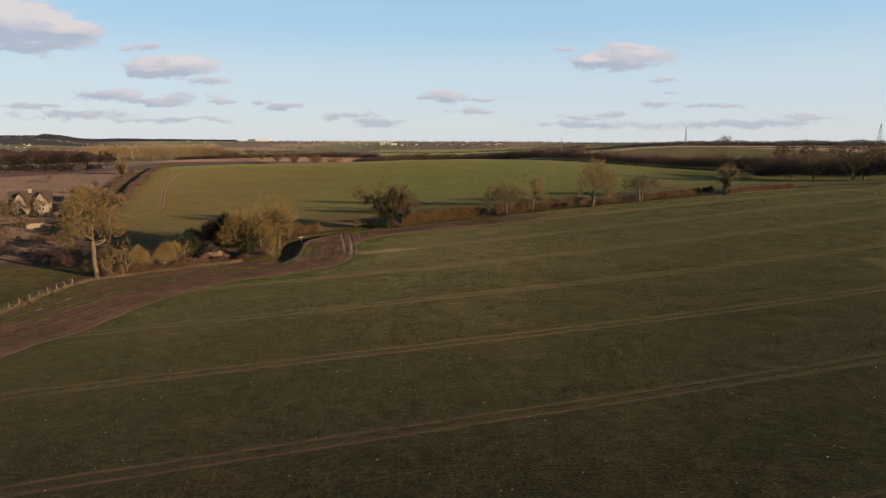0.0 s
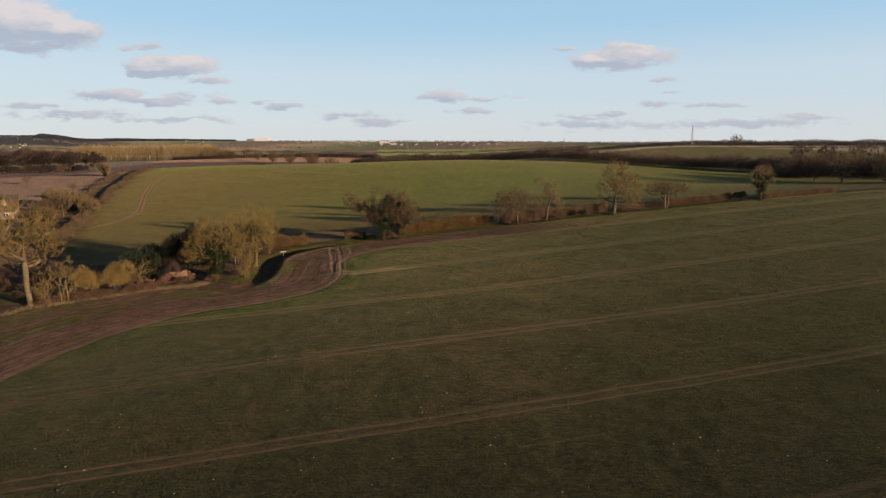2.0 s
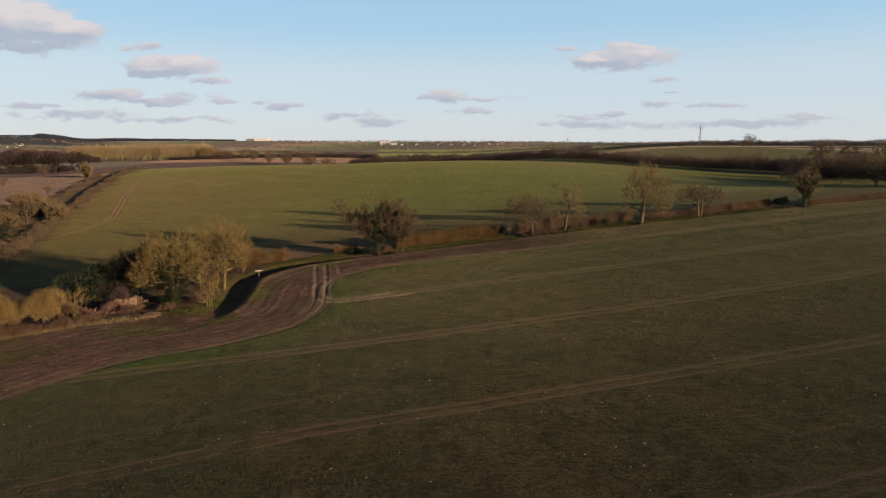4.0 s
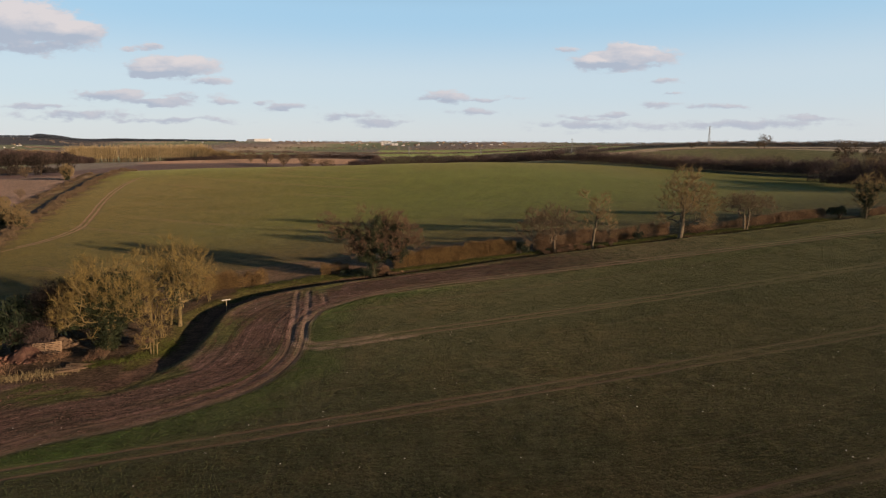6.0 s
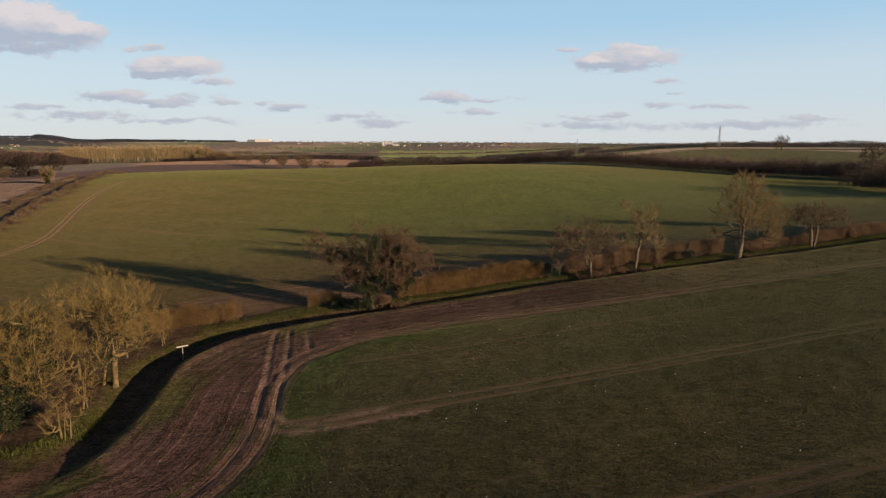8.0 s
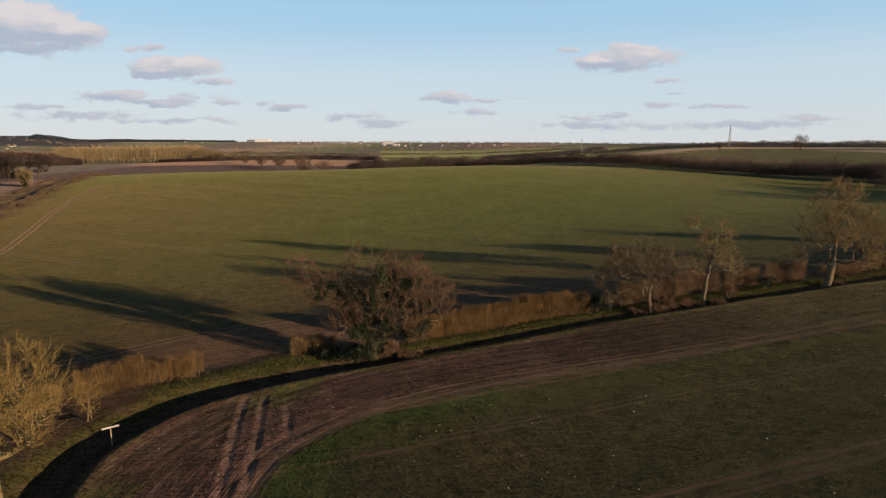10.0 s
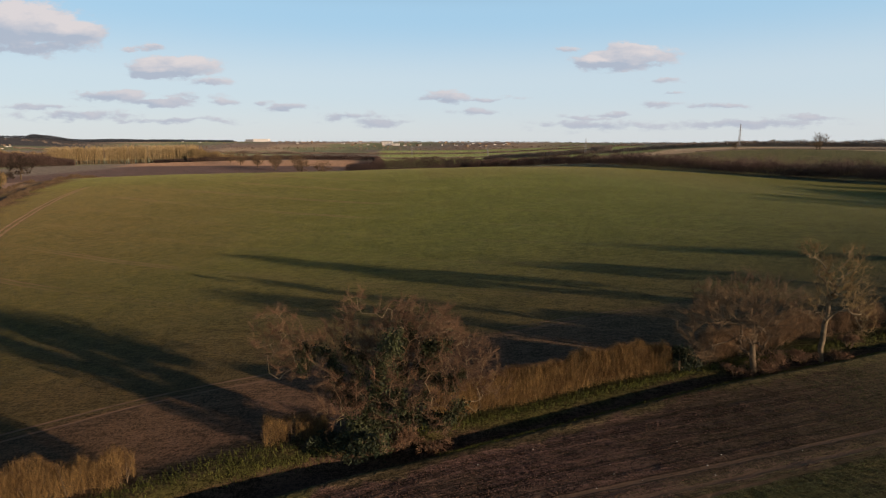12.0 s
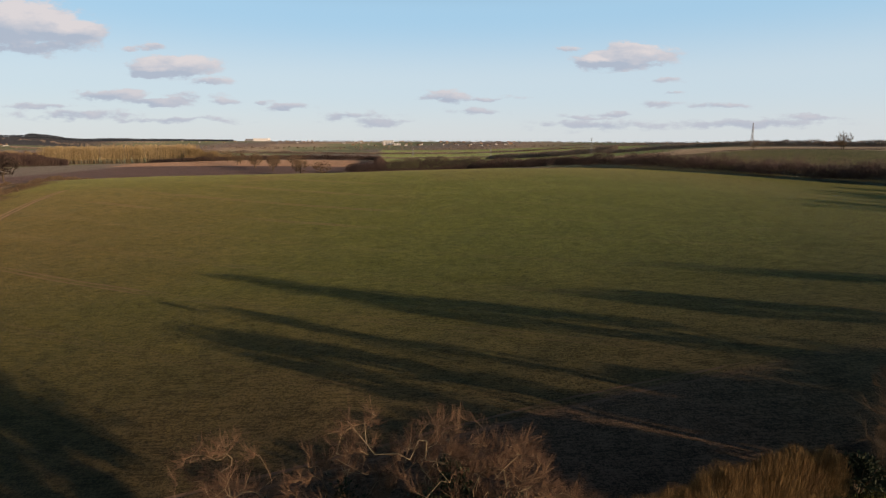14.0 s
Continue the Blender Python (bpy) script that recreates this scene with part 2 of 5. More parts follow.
FAR_LEFT = [(-122, 218), (-137, 250), (-151.4, 280.6), (-164, 313), (-173.2, 335), (-182.4, 359), (-193, 390), (-207.5, 432), (-214, 465), (-230, 520), (-254, 580)]
FAR_TRACK = [(-135, 247), (-133.2, 256.5), (-133, 269), (-136, 288), (-143.6, 308), (-159, 343.5), (-172.7, 378), (-183.8, 412), (-188, 436)]
FAR_TOP = [(-254, 580), (-180, 600), (-90, 604), (0, 592), (95, 566), (160, 530), (230, 480), (300, 430), (420, 350)]
FAR_HEAD = [(-90, 178), (-74, 191), (-56.3, 202.8), (-43, 211.2), (-26.4, 217.7), (-12, 224), (-2.4, 227.7), (7.5, 231.2), (17, 233.6), (40, 240), (80, 249), (120, 260)]
HEDGE = [(-33, 197), (-25, 200), (-17, 199), (-7, 206.5), (4, 210), (18, 215), (36, 219.5), (60, 224), (78, 228.5), (104, 236.5), (136, 247), (205, 272), (330, 318)]


def rounded(line, n=4):
    """The same line with its corners eased (Catmull-Rom)."""
    p = np.array([line[0], *line, line[-1]], float)
    out = []
    for i in range(1, len(p) - 2):
        for k in range(n):
            t = k / n
            out.append(0.5 * (2 * p[i] + (p[i + 1] - p[i - 1]) * t + (2 * p[i - 1] - 5 * p[i] + 4 * p[i + 1] - p[i + 2]) * t * t + (3 * p[i] - p[i - 1] - 3 * p[i + 1] + p[i + 2]) * t ** 3))
    return [tuple(q) for q in out] + [tuple(p[-1])]


EDGE, LOOP, FAR_TRACK, FAR_HEAD, RUTS = rounded(EDGE, 3), rounded(LOOP), rounded(FAR_TRACK), rounded(FAR_HEAD), [rounded(r) for r in RUTS]


def sstep(a, b, v):
    q = np.clip((v - a) / (b - a), 0, 1)
    return q * q * (3 - 2 * q)


def polyline(x, y, line):
    """Signed distance to a line (positive to its right) and the way along it, for arrays."""
    best, sign, along, run = np.full(x.shape, 1e9), np.ones(x.shape), np.zeros(x.shape), 0.0
    for (ax, ay), (bx, by) in zip(line, line[1:]):
        ux, uy = bx - ax, by - ay
        size = math.hypot(ux, uy)
        s = np.clip(((x - ax) * ux + (y - ay) * uy) / size ** 2, 0, 1)
        d = np.hypot(x - ax - s * ux, y - ay - s * uy)
        hit = d < best
        best = np.where(hit, d, best)
        sign = np.where(hit, np.sign((x - ax) * uy - (y - ay) * ux), sign)
        along = np.where(hit, run + s * size, along)
        run += size
    return best * np.where(sign == 0, 1, sign), along


_lattice = np.random.RandomState(7).rand(256, 256)


def vnoise(x, y, size):
    """Smooth value noise, 0 to 1, with cells of that many metres."""
    gx, gy = x / size + 1000.37, y / size + 1000.71
    ix, iy = np.floor(gx).astype(int), np.floor(gy).astype(int)
    fx, fy = gx - ix, gy - iy
    fx, fy = fx * fx * (3 - 2 * fx), fy * fy * (3 - 2 * fy)
    at = lambda i, j: _lattice[i % 256, j % 256]
    return (at(ix, iy) * (1 - fx) + at(ix + 1, iy) * fx) * (1 - fy) + (at(ix, iy + 1) * (1 - fx) + at(ix + 1, iy + 1) * fx) * fy


def land(x, y, fine=True):
    """Height of the ground, for arrays."""
    x, y = np.asarray(x, float), np.asarray(y, float)
    z = np.full(x.shape, 6.04)
    for j, cy in enumerate(HILL_Y):
        for i, cx in enumerate(HILL_X):
            z = z + HILL_H[j][i] * np.exp(-((x - cx) ** 2 + (y - cy) ** 2) / (2 * HILL_R ** 2))
    # the shoulder beside the lane and the brow behind it
    for lift, cx, cy, wx, wy in ((6.3, -259, 461, 82, 160), (3.7, -182, 484, 149, 35), (-4.1, -39, 554, 68, 51)):
        z = z + lift * np.exp(-((x - cx) / wx) ** 2 / 2 - ((y - cy) / wy) ** 2 / 2)
    # the country farther off: a vale ahead, a rise to the right, low hills on the skyline
    r = np.hypot(x, y)
    a = np.clip(np.where(y > 1, x / np.maximum(y, 1), np.sign(x) * 3), -3, 3)
    right = sstep(-0.02, 0.42, a)
    vale = -9 * sstep(600, 1500, r) + 6 * (vnoise(x, y, 420) - 0.5)
    rise = 21 + 3.5 * sstep(600, 900, r) + 1.2 * (vnoise(x, y, 300) - 0.5)
    rim = 36 + 9 * (vnoise(x, y, 900) - 0.5) + 25 * (1 - sstep(-0.66, -0.57, a)) - 12 * sstep(0.1, 0.3, a)
    far = vale * (1 - right) + rise * right
    far = far + (rim - far) * sstep(1700, 4300, r)
    far = far + 9 * np.exp(-((x + 300) / 210) ** 2 / 2 - ((y - 1120) / 210) ** 2 / 2)
    z = z + (far - z) * sstep(600, 860, r)
    if fine:
        e, s = polyline(x, y, EDGE)
        out = -e
        bank = sstep(325, 343, s) * (1 - sstep(560, 620, s))        # a step down past the field's edge
        shallow = sstep(-34, -14, x)
        z = z - bank * (1.0 - 0.4 * shallow) * sstep(0.0, 1.3, out) * (1 - sstep(4.2 - 1.8 * shallow, 7.5 - 3.3 * shallow, out))
        z = z + bank * 0.25 * sstep(-1.6, -0.3, out) * (1 - sstep(-0.3, 0.6, out))
        near = np.zeros(x.shape)
        for rut in RUTS:
            d, along = polyline(x, y, rut)
            d = np.abs(d)
            wet = sstep(0, 3, along) * (1 - sstep(6, 11, along) * (rut is RUTS[2])) * (1 - 0.6 * sstep(31, 40, along))
            near = near - wet * (0.05 * (1 - sstep(0.2, 0.5, d)) - 0.05 * sstep(0.4, 0.6, d) * (1 - sstep(0.65, 1.0, d)))
        d, along = polyline(x, y, LOOP)
        for o in (-0.95, 0.95):
            near = near - 0.06 * (1 - sstep(0.15, 0.45, np.abs(d - o))) * sstep(60, 80, along)
        inner = sstep(0.2, 2.0, e)
        z = z + near + inner * (r < 400) * 0.07 * (vnoise(x, y, 1.3) - 0.5)
        z = z + (r < 600) * 0.25 * (vnoise(x, y, 9.0) - 0.5) * (1 - 0.7 * inner)
    return z


def height(x, y):
    return float(land(np.array([x]), np.array([y]))[0])


def grow_steps(a, b, step, ratio):
    out = [a]
    while out[-1] < b:
        out.append(out[-1] + step)
        step *= ratio
    return out


def link_mesh(name, verts, faces, mat, parent=None, label="", smooth=False):
    me = bpy.data.meshes.new(name)
    verts = np.asarray(verts, np.float32).reshape(-1, 3)
    if isinstance(faces, np.ndarray):
        k, n = faces.shape[1], len(faces)
        me.vertices.add(len(verts)), me.loops.add(k * n), me.polygons.add(n)
        me.vertices.foreach_set("co", verts.ravel())
        me.loops.foreach_set("vertex_index", faces.astype(np.int32).ravel())
        me.polygons.foreach_set("loop_start", np.arange(0, k * n, k, dtype=np.int32))
        me.update(calc_edges=True)
    else:
        me.from_pydata(verts.tolist(), [], faces)
    if smooth:
        me.polygons.foreach_set("use_smooth", np.ones(len(me.polygons), bool))
    me.materials.append(mat)
    ob = new(name, me)
    if parent is not None:
        ob.parent = parent
    if label:
        tagged(ob, label)
    return ob


def part(name, bm, material, parent, label=""):
    me = bpy.data.meshes.new(name)
    bm.to_mesh(me)
    bm.free()
    me.materials.append(material)
    ob = new(name, me)
    ob.parent = parent
    if label:
        tagged(ob, label)
    return ob


# ground sheet, one mesh to the horizon
xs = np.array(sorted(set([-v for v in grow_steps(95, 4950, 1.0, 1.075)] + list(np.arange(-95, -34, 0.7)) + list(np.arange(-34, -16, 0.25)) + list(np.arange(-16, 126, 0.7)) + grow_steps(126, 4950, 1.2, 1.075))))
ys = np.array(sorted(set([-v for v in grow_steps(-40, 1500, 3.0, 1.15)] + list(np.arange(40.7, 240, 0.7)) + list(np.arange(240, 300, 1.4)) + list(np.arange(300, 640, 3.0)) + grow_steps(640, 4980, 4.0, 1.035))))
gx, gy = np.meshgrid(xs, ys)
gx, gy = gx.ravel(), gy.ravel()
gz = land(gx, gy)
nx, ny = len(xs), len(ys)
idx = np.arange(nx * ny).reshape(ny, nx)
quads = np.stack([idx[:-1, :-1], idx[:-1, 1:], idx[1:, 1:], idx[1:, :-1]], -1).reshape(-1, 4)

# where the crops, the bare soil and the grass lie
edge, edge_s = polyline(gx, gy, EDGE)
loop, loop_s = polyline(gx, gy, LOOP)
fleft, _ = polyline(gx, gy, FAR_LEFT)
ftop, _ = polyline(gx, gy, FAR_TOP)
ftrack, _ = polyline(gx, gy, FAR_TRACK)
fhead, _ = polyline(gx, gy, FAR_HEAD)
wob = (vnoise(gx, gy, 3.5) - 0.5) * 2.4 + (vnoise(gx, gy, 1.1) - 0.5) * 1.2
rad = np.hypot(gx, gy)
un = -math.sin(ROW_TURN) * gx + math.cos(ROW_TURN) * gy
uf = math.sin(radians(27)) * gx + math.cos(radians(27)) * gy
near_field = edge > 0
hedge_d, _ = polyline(gx, gy, HEDGE)
beyond = (edge < 0) & (gy > 165)
far_field = beyond & (fleft > 0) & (ftop > 0) & (hedge_d < -1.5)

C_CROP, C_LUSH, C_SOIL, C_MUD = (0.034, 0.033, 0.018), (0.032, 0.066, 0.012), (0.095, 0.059, 0.048), (0.07, 0.046, 0.032)
C_VERGE, C_MEADOW, C_SHADED_PLOUGH, C_FARCROP = (0.050, 0.048, 0.016), (0.06, 0.056, 0.020), (0.062, 0.046, 0.042), (0.056, 0.064, 0.013)
C_SCRUB, C_STUBBLE = (0.060, 0.043, 0.027), (0.42, 0.33, 0.20)
col = np.zeros((nx * ny, 3))


def paint(mask, colour, weight=1.0):
    w = (np.asarray(mask, float) * weight)[:, None]
    col[:] = col * (1 - w) + np.array(colour) * w


paint(np.ones(nx * ny), C_SCRUB)
# distant patchwork of fields
cell = 260.0
pa, pb = gx * 0.94 + gy * 0.34 + 60 * (vnoise(gx, gy, 300) - 0.5), gy * 0.94 - gx * 0.34
ci, cj = np.floor(pa / cell).astype(int), np.floor(pb / (cell * 1.6)).astype(int)
pick = (ci * 7 + cj * 13) % 5
for k, c in enumerate([(0.11, 0.125, 0.070), (0.105, 0.085, 0.072), (0.075, 0.090, 0.055), (0.17, 0.145, 0.105), (0.090, 0.084, 0.072)]):
    paint((rad > 520) & (pick == k), c)
# plough past the pale field: the shade on it is painted into its colour
paint((gx < -120) & (edge < 0) & (rad < 700) & ~far_field, C_SHADED_PLOUGH)
paint((gx < -120) & (edge < 0) & ~far_field, (0.128, 0.095, 0.073), 1 - sstep(590, 620, rad + 14 * (vnoise(gx, gy, 60) - 0.5)))
paint((gx < -81) & (gy < 150) & (edge < 0), C_MEADOW)
paint((fleft < 0) & (fleft > -22) & (gy > 165) & (gy < 600) & (edge < 0), C_SCRUB)
lane_d, _ = polyline(gx, gy, LANE)
paint((np.abs(lane_d) < 4) & (gy > 230) & (gy < 600), (0.09, 0.075, 0.035))
# plough behind the brow coloured as shaded, the tan strip beyond as sunlit
paint((gy > 560) & (gx > -420) & (gx < 40) & (rad < 1100) & (ftop < -12), C_SHADED_PLOUGH)
paint((gy > 930) & (gy < 1190) & (gx > -0.46 * gy) & (gx < -60), (0.20, 0.138, 0.090))
paint((rad > 2900) & (gx < -0.40 * gy) & (gy > 500), (0.030, 0.031, 0.034), sstep(0.46, 0.6, -gx / np.maximum(gy, 1)))
paint((gx > 120) & (ftop < -14) & (rad < 760) & (gy > 300), (0.155, 0.150, 0.060))
paint((gx > 120) & (rad > 745) & (rad < 1050) & (gy > 300), C_STUBBLE)
paint((gx > -0.10 * gy) & (gx < 0.30 * gy) & (gy > 900) & (gy < 2500), (0.15, 0.19, 0.065))
# far field
fw = sstep(-2, 2, fleft + wob) * far_field
paint(fw, C_FARCROP)
paint(fw, (0.056, 0.071, 0.014), 0.8 * sstep(330, 480, gy))
paint(fw, (0.074, 0.058, 0.019), 0.5 * sstep(0.42, 0.62, vnoise(gx, gy, 75) * 0.6 + vnoise(gx, gy, 24) * 0.4))
paint(fw, (0.080, 0.051, 0.031), 0.9 * (1 - sstep(14, 100, -hedge_d + wob * 3)))
paint(far_field, (0.116, 0.064, 0.053), 0.95 * sstep(-0.8, 0.8, fhead + wob * 0.3) * (1 - 0.6 * sstep(10, 40, gx)))
paint(fw, (0.056, 0.041, 0.014), 0.85 * (1 - sstep(-120, 10, gx)) * (1 - sstep(360, 520, gy)))
paint(fw, (0.053, 0.080, 0.014), 0.8 * np.exp(-((gx - 70) ** 2 + (gy - 350) ** 2) / (2 * 95.0 ** 2)))
# near field
nf = sstep(-0.6, 0.8, edge + wob * 0.4) * ((gy < 165) | (edge > -3))
paint(nf, C_CROP)
# crop darkens to the right: a fall-off of light put into its colour
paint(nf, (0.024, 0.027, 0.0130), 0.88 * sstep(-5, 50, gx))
paint(nf, (0.056, 0.040, 0.019), (0.7 - 0.35 * sstep(-10, 60, gx)) * sstep(0.40, 0.62, vnoise(gx * 0.35, un * 2.2, 30) * 0.5 + vnoise(gx, gy, 11) * 0.3 + vnoise(gx, gy, 3) * 0.2))
lush = nf * sstep(0.8, 3.0, loop + wob * 0.7) * (1 - sstep(3.5, 9, loop + wob * 2)) * (0.5 + 0.5 * sstep(0.35, 0.6, vnoise(gx, gy, 9)))
paint(lush, C_LUSH, 0.9 * sstep(60, 100, loop_s) * (1 - 0.75 * sstep(-12, 15, gx)))
paint(nf * (loop < 2.4), C_SOIL, (1 - 0.97 * sstep(25, 75, gx)) * sstep(-1.0, 1.0, -loop + 1.4 + wob * 0.5) * (0.55 + 0.45 * sstep(0.3, 0.55, vnoise(gx, gy, 6) * 0.6 + vnoise(gx, gy, 2) * 0.4)))
# the same right-hand dimness painted into the headland soil
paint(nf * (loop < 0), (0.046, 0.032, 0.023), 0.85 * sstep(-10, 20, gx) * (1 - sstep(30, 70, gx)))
paint(nf * (loop < -2) * (gx < -22), (0.054, 0.062, 0.016), 0.85 * sstep(0.40, 0.58, vnoise(loop_s * 0.10, loop, 2.2)) * sstep(0.35, 0.55, vnoise(gx, gy, 14)))
# the grass verge and the floor of the ditch
bank = (edge < 0) & (edge > -9) & (edge_s > 318) & (rad < 420)
paint(bank, C_MUD, sstep(0.2, 1.0, -edge))
paint(bank, (0.085, 0.055, 0.036), sstep(2.4, 3.4, -edge + wob * 0.5) * (gx < -14))
paint(bank, C_VERGE, np.where(gx < -14, sstep(4.4, 5.6, -edge + wob * 0.8), sstep(2.4, 3.6, -edge + wob * 0.5)) * (1 - 0.6 * sstep(6.5, 8.5, -edge + wob)))
paint((edge < 0.2) & (edge > -9) & (edge_s <= 318) & (gy > 126), C_SCRUB)
paint((np.abs(edge) < 1.1 + 0.6 * wob) & (edge_s > 318), (0.080, 0.078, 0.028), 0.5)
rutmask = np.zeros(nx * ny)
for rut in RUTS:
    d, along = polyline(gx, gy, rut)
    rutmask = np.maximum(rutmask, (1 - sstep(0.3, 0.65, np.abs(d))) * sstep(0, 4, along) * (1 - sstep(5, 11, along) * (rut is RUTS[2])))
paint(rutmask * nf, (0.150, 0.100, 0.080), 0.85)

ground_mat = Mat("farmland", 0.95, 0.11)
g = ground_mat
base = g.attr("land_colour").outputs["Color"]
fine = g.noise(2.6, 6, 0.8)
grit = g.noise(8.0, 3, 0.7)
mid = g.noise(0.45, 5, 0.65)
broad = g.noise(0.06, 4, 0.6)
rows = g.noise(1.0, 4, 0.75, g.place((0.35, 3.2, 0.3), -ROW_TURN))
tone = g.math("ADD", g.math("ADD", g.math("MULTIPLY", fine, 0.38), g.math("MULTIPLY", grit, 0.30)), g.math("ADD", g.math("MULTIPLY", mid, 0.14), g.math("MULTIPLY", rows, 0.18)))
base = g.mix(1.0, base, g.mix(g.ramp(tone, 0.435, 0.565), (0.30, 0.32, 0.30), (1.80, 1.74, 1.80)), "MULTIPLY")
base = g.mix(1.0, base, g.mix(g.ramp(broad, 0.3, 0.7), (0.9, 0.92, 0.9), (1.1, 1.06, 1.08)), "MULTIPLY")
# wheel lines every 24 m, and the line along the headland
u = g.attr("row_across").outputs["Fac"]
allow = g.attr("row_allow").outputs["Fac"]
cyc = g.math("SUBTRACT", g.math("MULTIPLY", g.math("FRACT", g.math("DIVIDE", u, 24.1)), 24.1), 12.05)
wob1 = g.math("MULTIPLY", g.math("SUBTRACT", g.noise(0.16, 3), 0.5), 0.7)
pair = g.math("ABSOLUTE", g.math("SUBTRACT", g.math("ABSOLUTE", g.math("ADD", cyc, wob1)), 0.92))
lw = g.attr("line_width").outputs["Fac"]
line1 = g.math("MULTIPLY", g.ramp(g.math("DIVIDE", pair, lw), 0.12, 0.29, 1.0, 0.0), g.math("MULTIPLY", allow, g.ramp(g.noise(0.05, 3), 0.3, 0.55, 0.35, 1.0)))
w = g.attr("loop_across").outputs["Fac"]
pair2 = g.math("ABSOLUTE", g.math("SUBTRACT", g.math("ABSOLUTE", g.math("ADD", w, wob1)), 0.95))
line2 = g.math("MULTIPLY", g.ramp(g.math("DIVIDE", pair2, lw), 0.14, 0.34, 1.0, 0.0), g.math("MULTIPLY", g.attr("loop_allow").outputs["Fac"], g.ramp(g.noise(0.22, 3), 0.36, 0.58, 0.35, 1.0)))
seam = g.math("MULTIPLY", g.ramp(g.math("ABSOLUTE", g.math("SUBTRACT", u, 123.55)), 0.1, 0.4, 0.6, 0.0), allow)
drill = g.math("ABSOLUTE", g.math("SUBTRACT", g.math("MULTIPLY", g.math("FRACT", g.math("DIVIDE", g.math("ADD", u, wob1), 8.033)), 8.033), 4.0))
drill = g.math("MULTIPLY", g.ramp(drill, 0.08, 0.30, 1.0, 0.0), g.math("MULTIPLY", allow, g.ramp(g.noise(0.035, 3), 0.45, 0.62, 0.0, 0.38)))
seam = g.math("MAXIMUM", seam, drill)
old = g.n.new("ShaderNodeCombineXYZ")
g.l.new(w, old.inputs[0])
oldn = g.n.new("ShaderNodeTexNoise")
oldn.inputs["Scale"].default_value, oldn.inputs["Detail"].default_value, oldn.inputs["Roughness"].default_value = 1.25, 3, 0.55
g.l.new(old.outputs[0], oldn.inputs["Vector"])
fineold = g.n.new("ShaderNodeTexNoise")
fineold.inputs["Scale"].default_value, fineold.inputs["Detail"].default_value = 4.2, 2
g.l.new(old.outputs[0], fineold.inputs["Vector"])
passes = g.math("ADD", g.math("MULTIPLY", oldn.outputs["Fac"], 0.55), g.math("MULTIPLY", fineold.outputs["Fac"], 0.45))
soil_here = g.attr("soil_allow").outputs["Fac"]
sweep = g.math("MULTIPLY", g.ramp(passes, 0.52, 0.58), soil_here)
furrow = g.math("MULTIPLY", g.ramp(passes, 0.42, 0.48, 0.9, 0.0), soil_here)
base = g.mix(furrow, base, g.mix(1.0, base, (0.5, 0.52, 0.52), "MULTIPLY"))
base = g.mix(g.math("MULTIPLY", sweep, g.ramp(mid, 0.3, 0.6, 0.3, 0.95)), base, g.mix(1.0, base, (1.75, 1.75, 1.75), "MULTIPLY"))
wheel = g.math("MAXIMUM", g.math("MAXIMUM", line1, line2), seam)
lug = g.noise(3.2, 2, 0.5)
wheel = g.math("MULTIPLY", wheel, g.ramp(lug, 0.3, 0.6, 0.55, 1.0))
base = g.mix(g.math("MULTIPLY", wheel, 0.88, clamp=True), base, (0.170, 0.114, 0.077))
between = g.math("MULTIPLY", g.ramp(g.math("ABSOLUTE", cyc), 0.9, 1.8, 1.0, 0.0), g.math("MULTIPLY", allow, 0.22))
base = g.mix(between, base, (0.085, 0.057, 0.036))
relief = g.math("ADD", g.math("ADD", g.math("MULTIPLY", fine, 0.55), g.math("MULTIPLY", grit, 0.3)), g.math("MULTIPLY", mid, 0.5))
relief = g.math("ADD", relief, g.math("MULTIPLY", g.math("MULTIPLY", passes, soil_here), 2.6))
g.bump(g.math("SUBTRACT", relief, g.math("MULTIPLY", wheel, 0.35)), 1.0, 0.16)
g.b.inputs["Diffuse Roughness"].default_value = 1.0
g.put(g.math("MULTIPLY", g.math("MULTIPLY", g.attr("leafy").outputs["Fac"], g.math("SUBTRACT", 1.0, wheel, clamp=True)), 0.25), g.b.inputs["Sheen Weight"])
g.b.inputs["Sheen Roughness"].default_value = 0.33
g.b.inputs["Sheen Tint"].default_value = (0.79, 0.76, 0.34, 1)
g.put(g.ramp(g.attr("wet_mud").outputs["Fac"], 0.2, 0.9, 0.95, 0.85), g.b.inputs["Roughness"])
g.colour(base)

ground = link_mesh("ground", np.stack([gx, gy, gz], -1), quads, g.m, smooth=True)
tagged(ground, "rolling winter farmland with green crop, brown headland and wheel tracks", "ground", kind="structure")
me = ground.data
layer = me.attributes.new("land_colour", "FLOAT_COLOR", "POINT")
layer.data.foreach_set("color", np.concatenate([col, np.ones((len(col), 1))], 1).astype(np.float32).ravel())
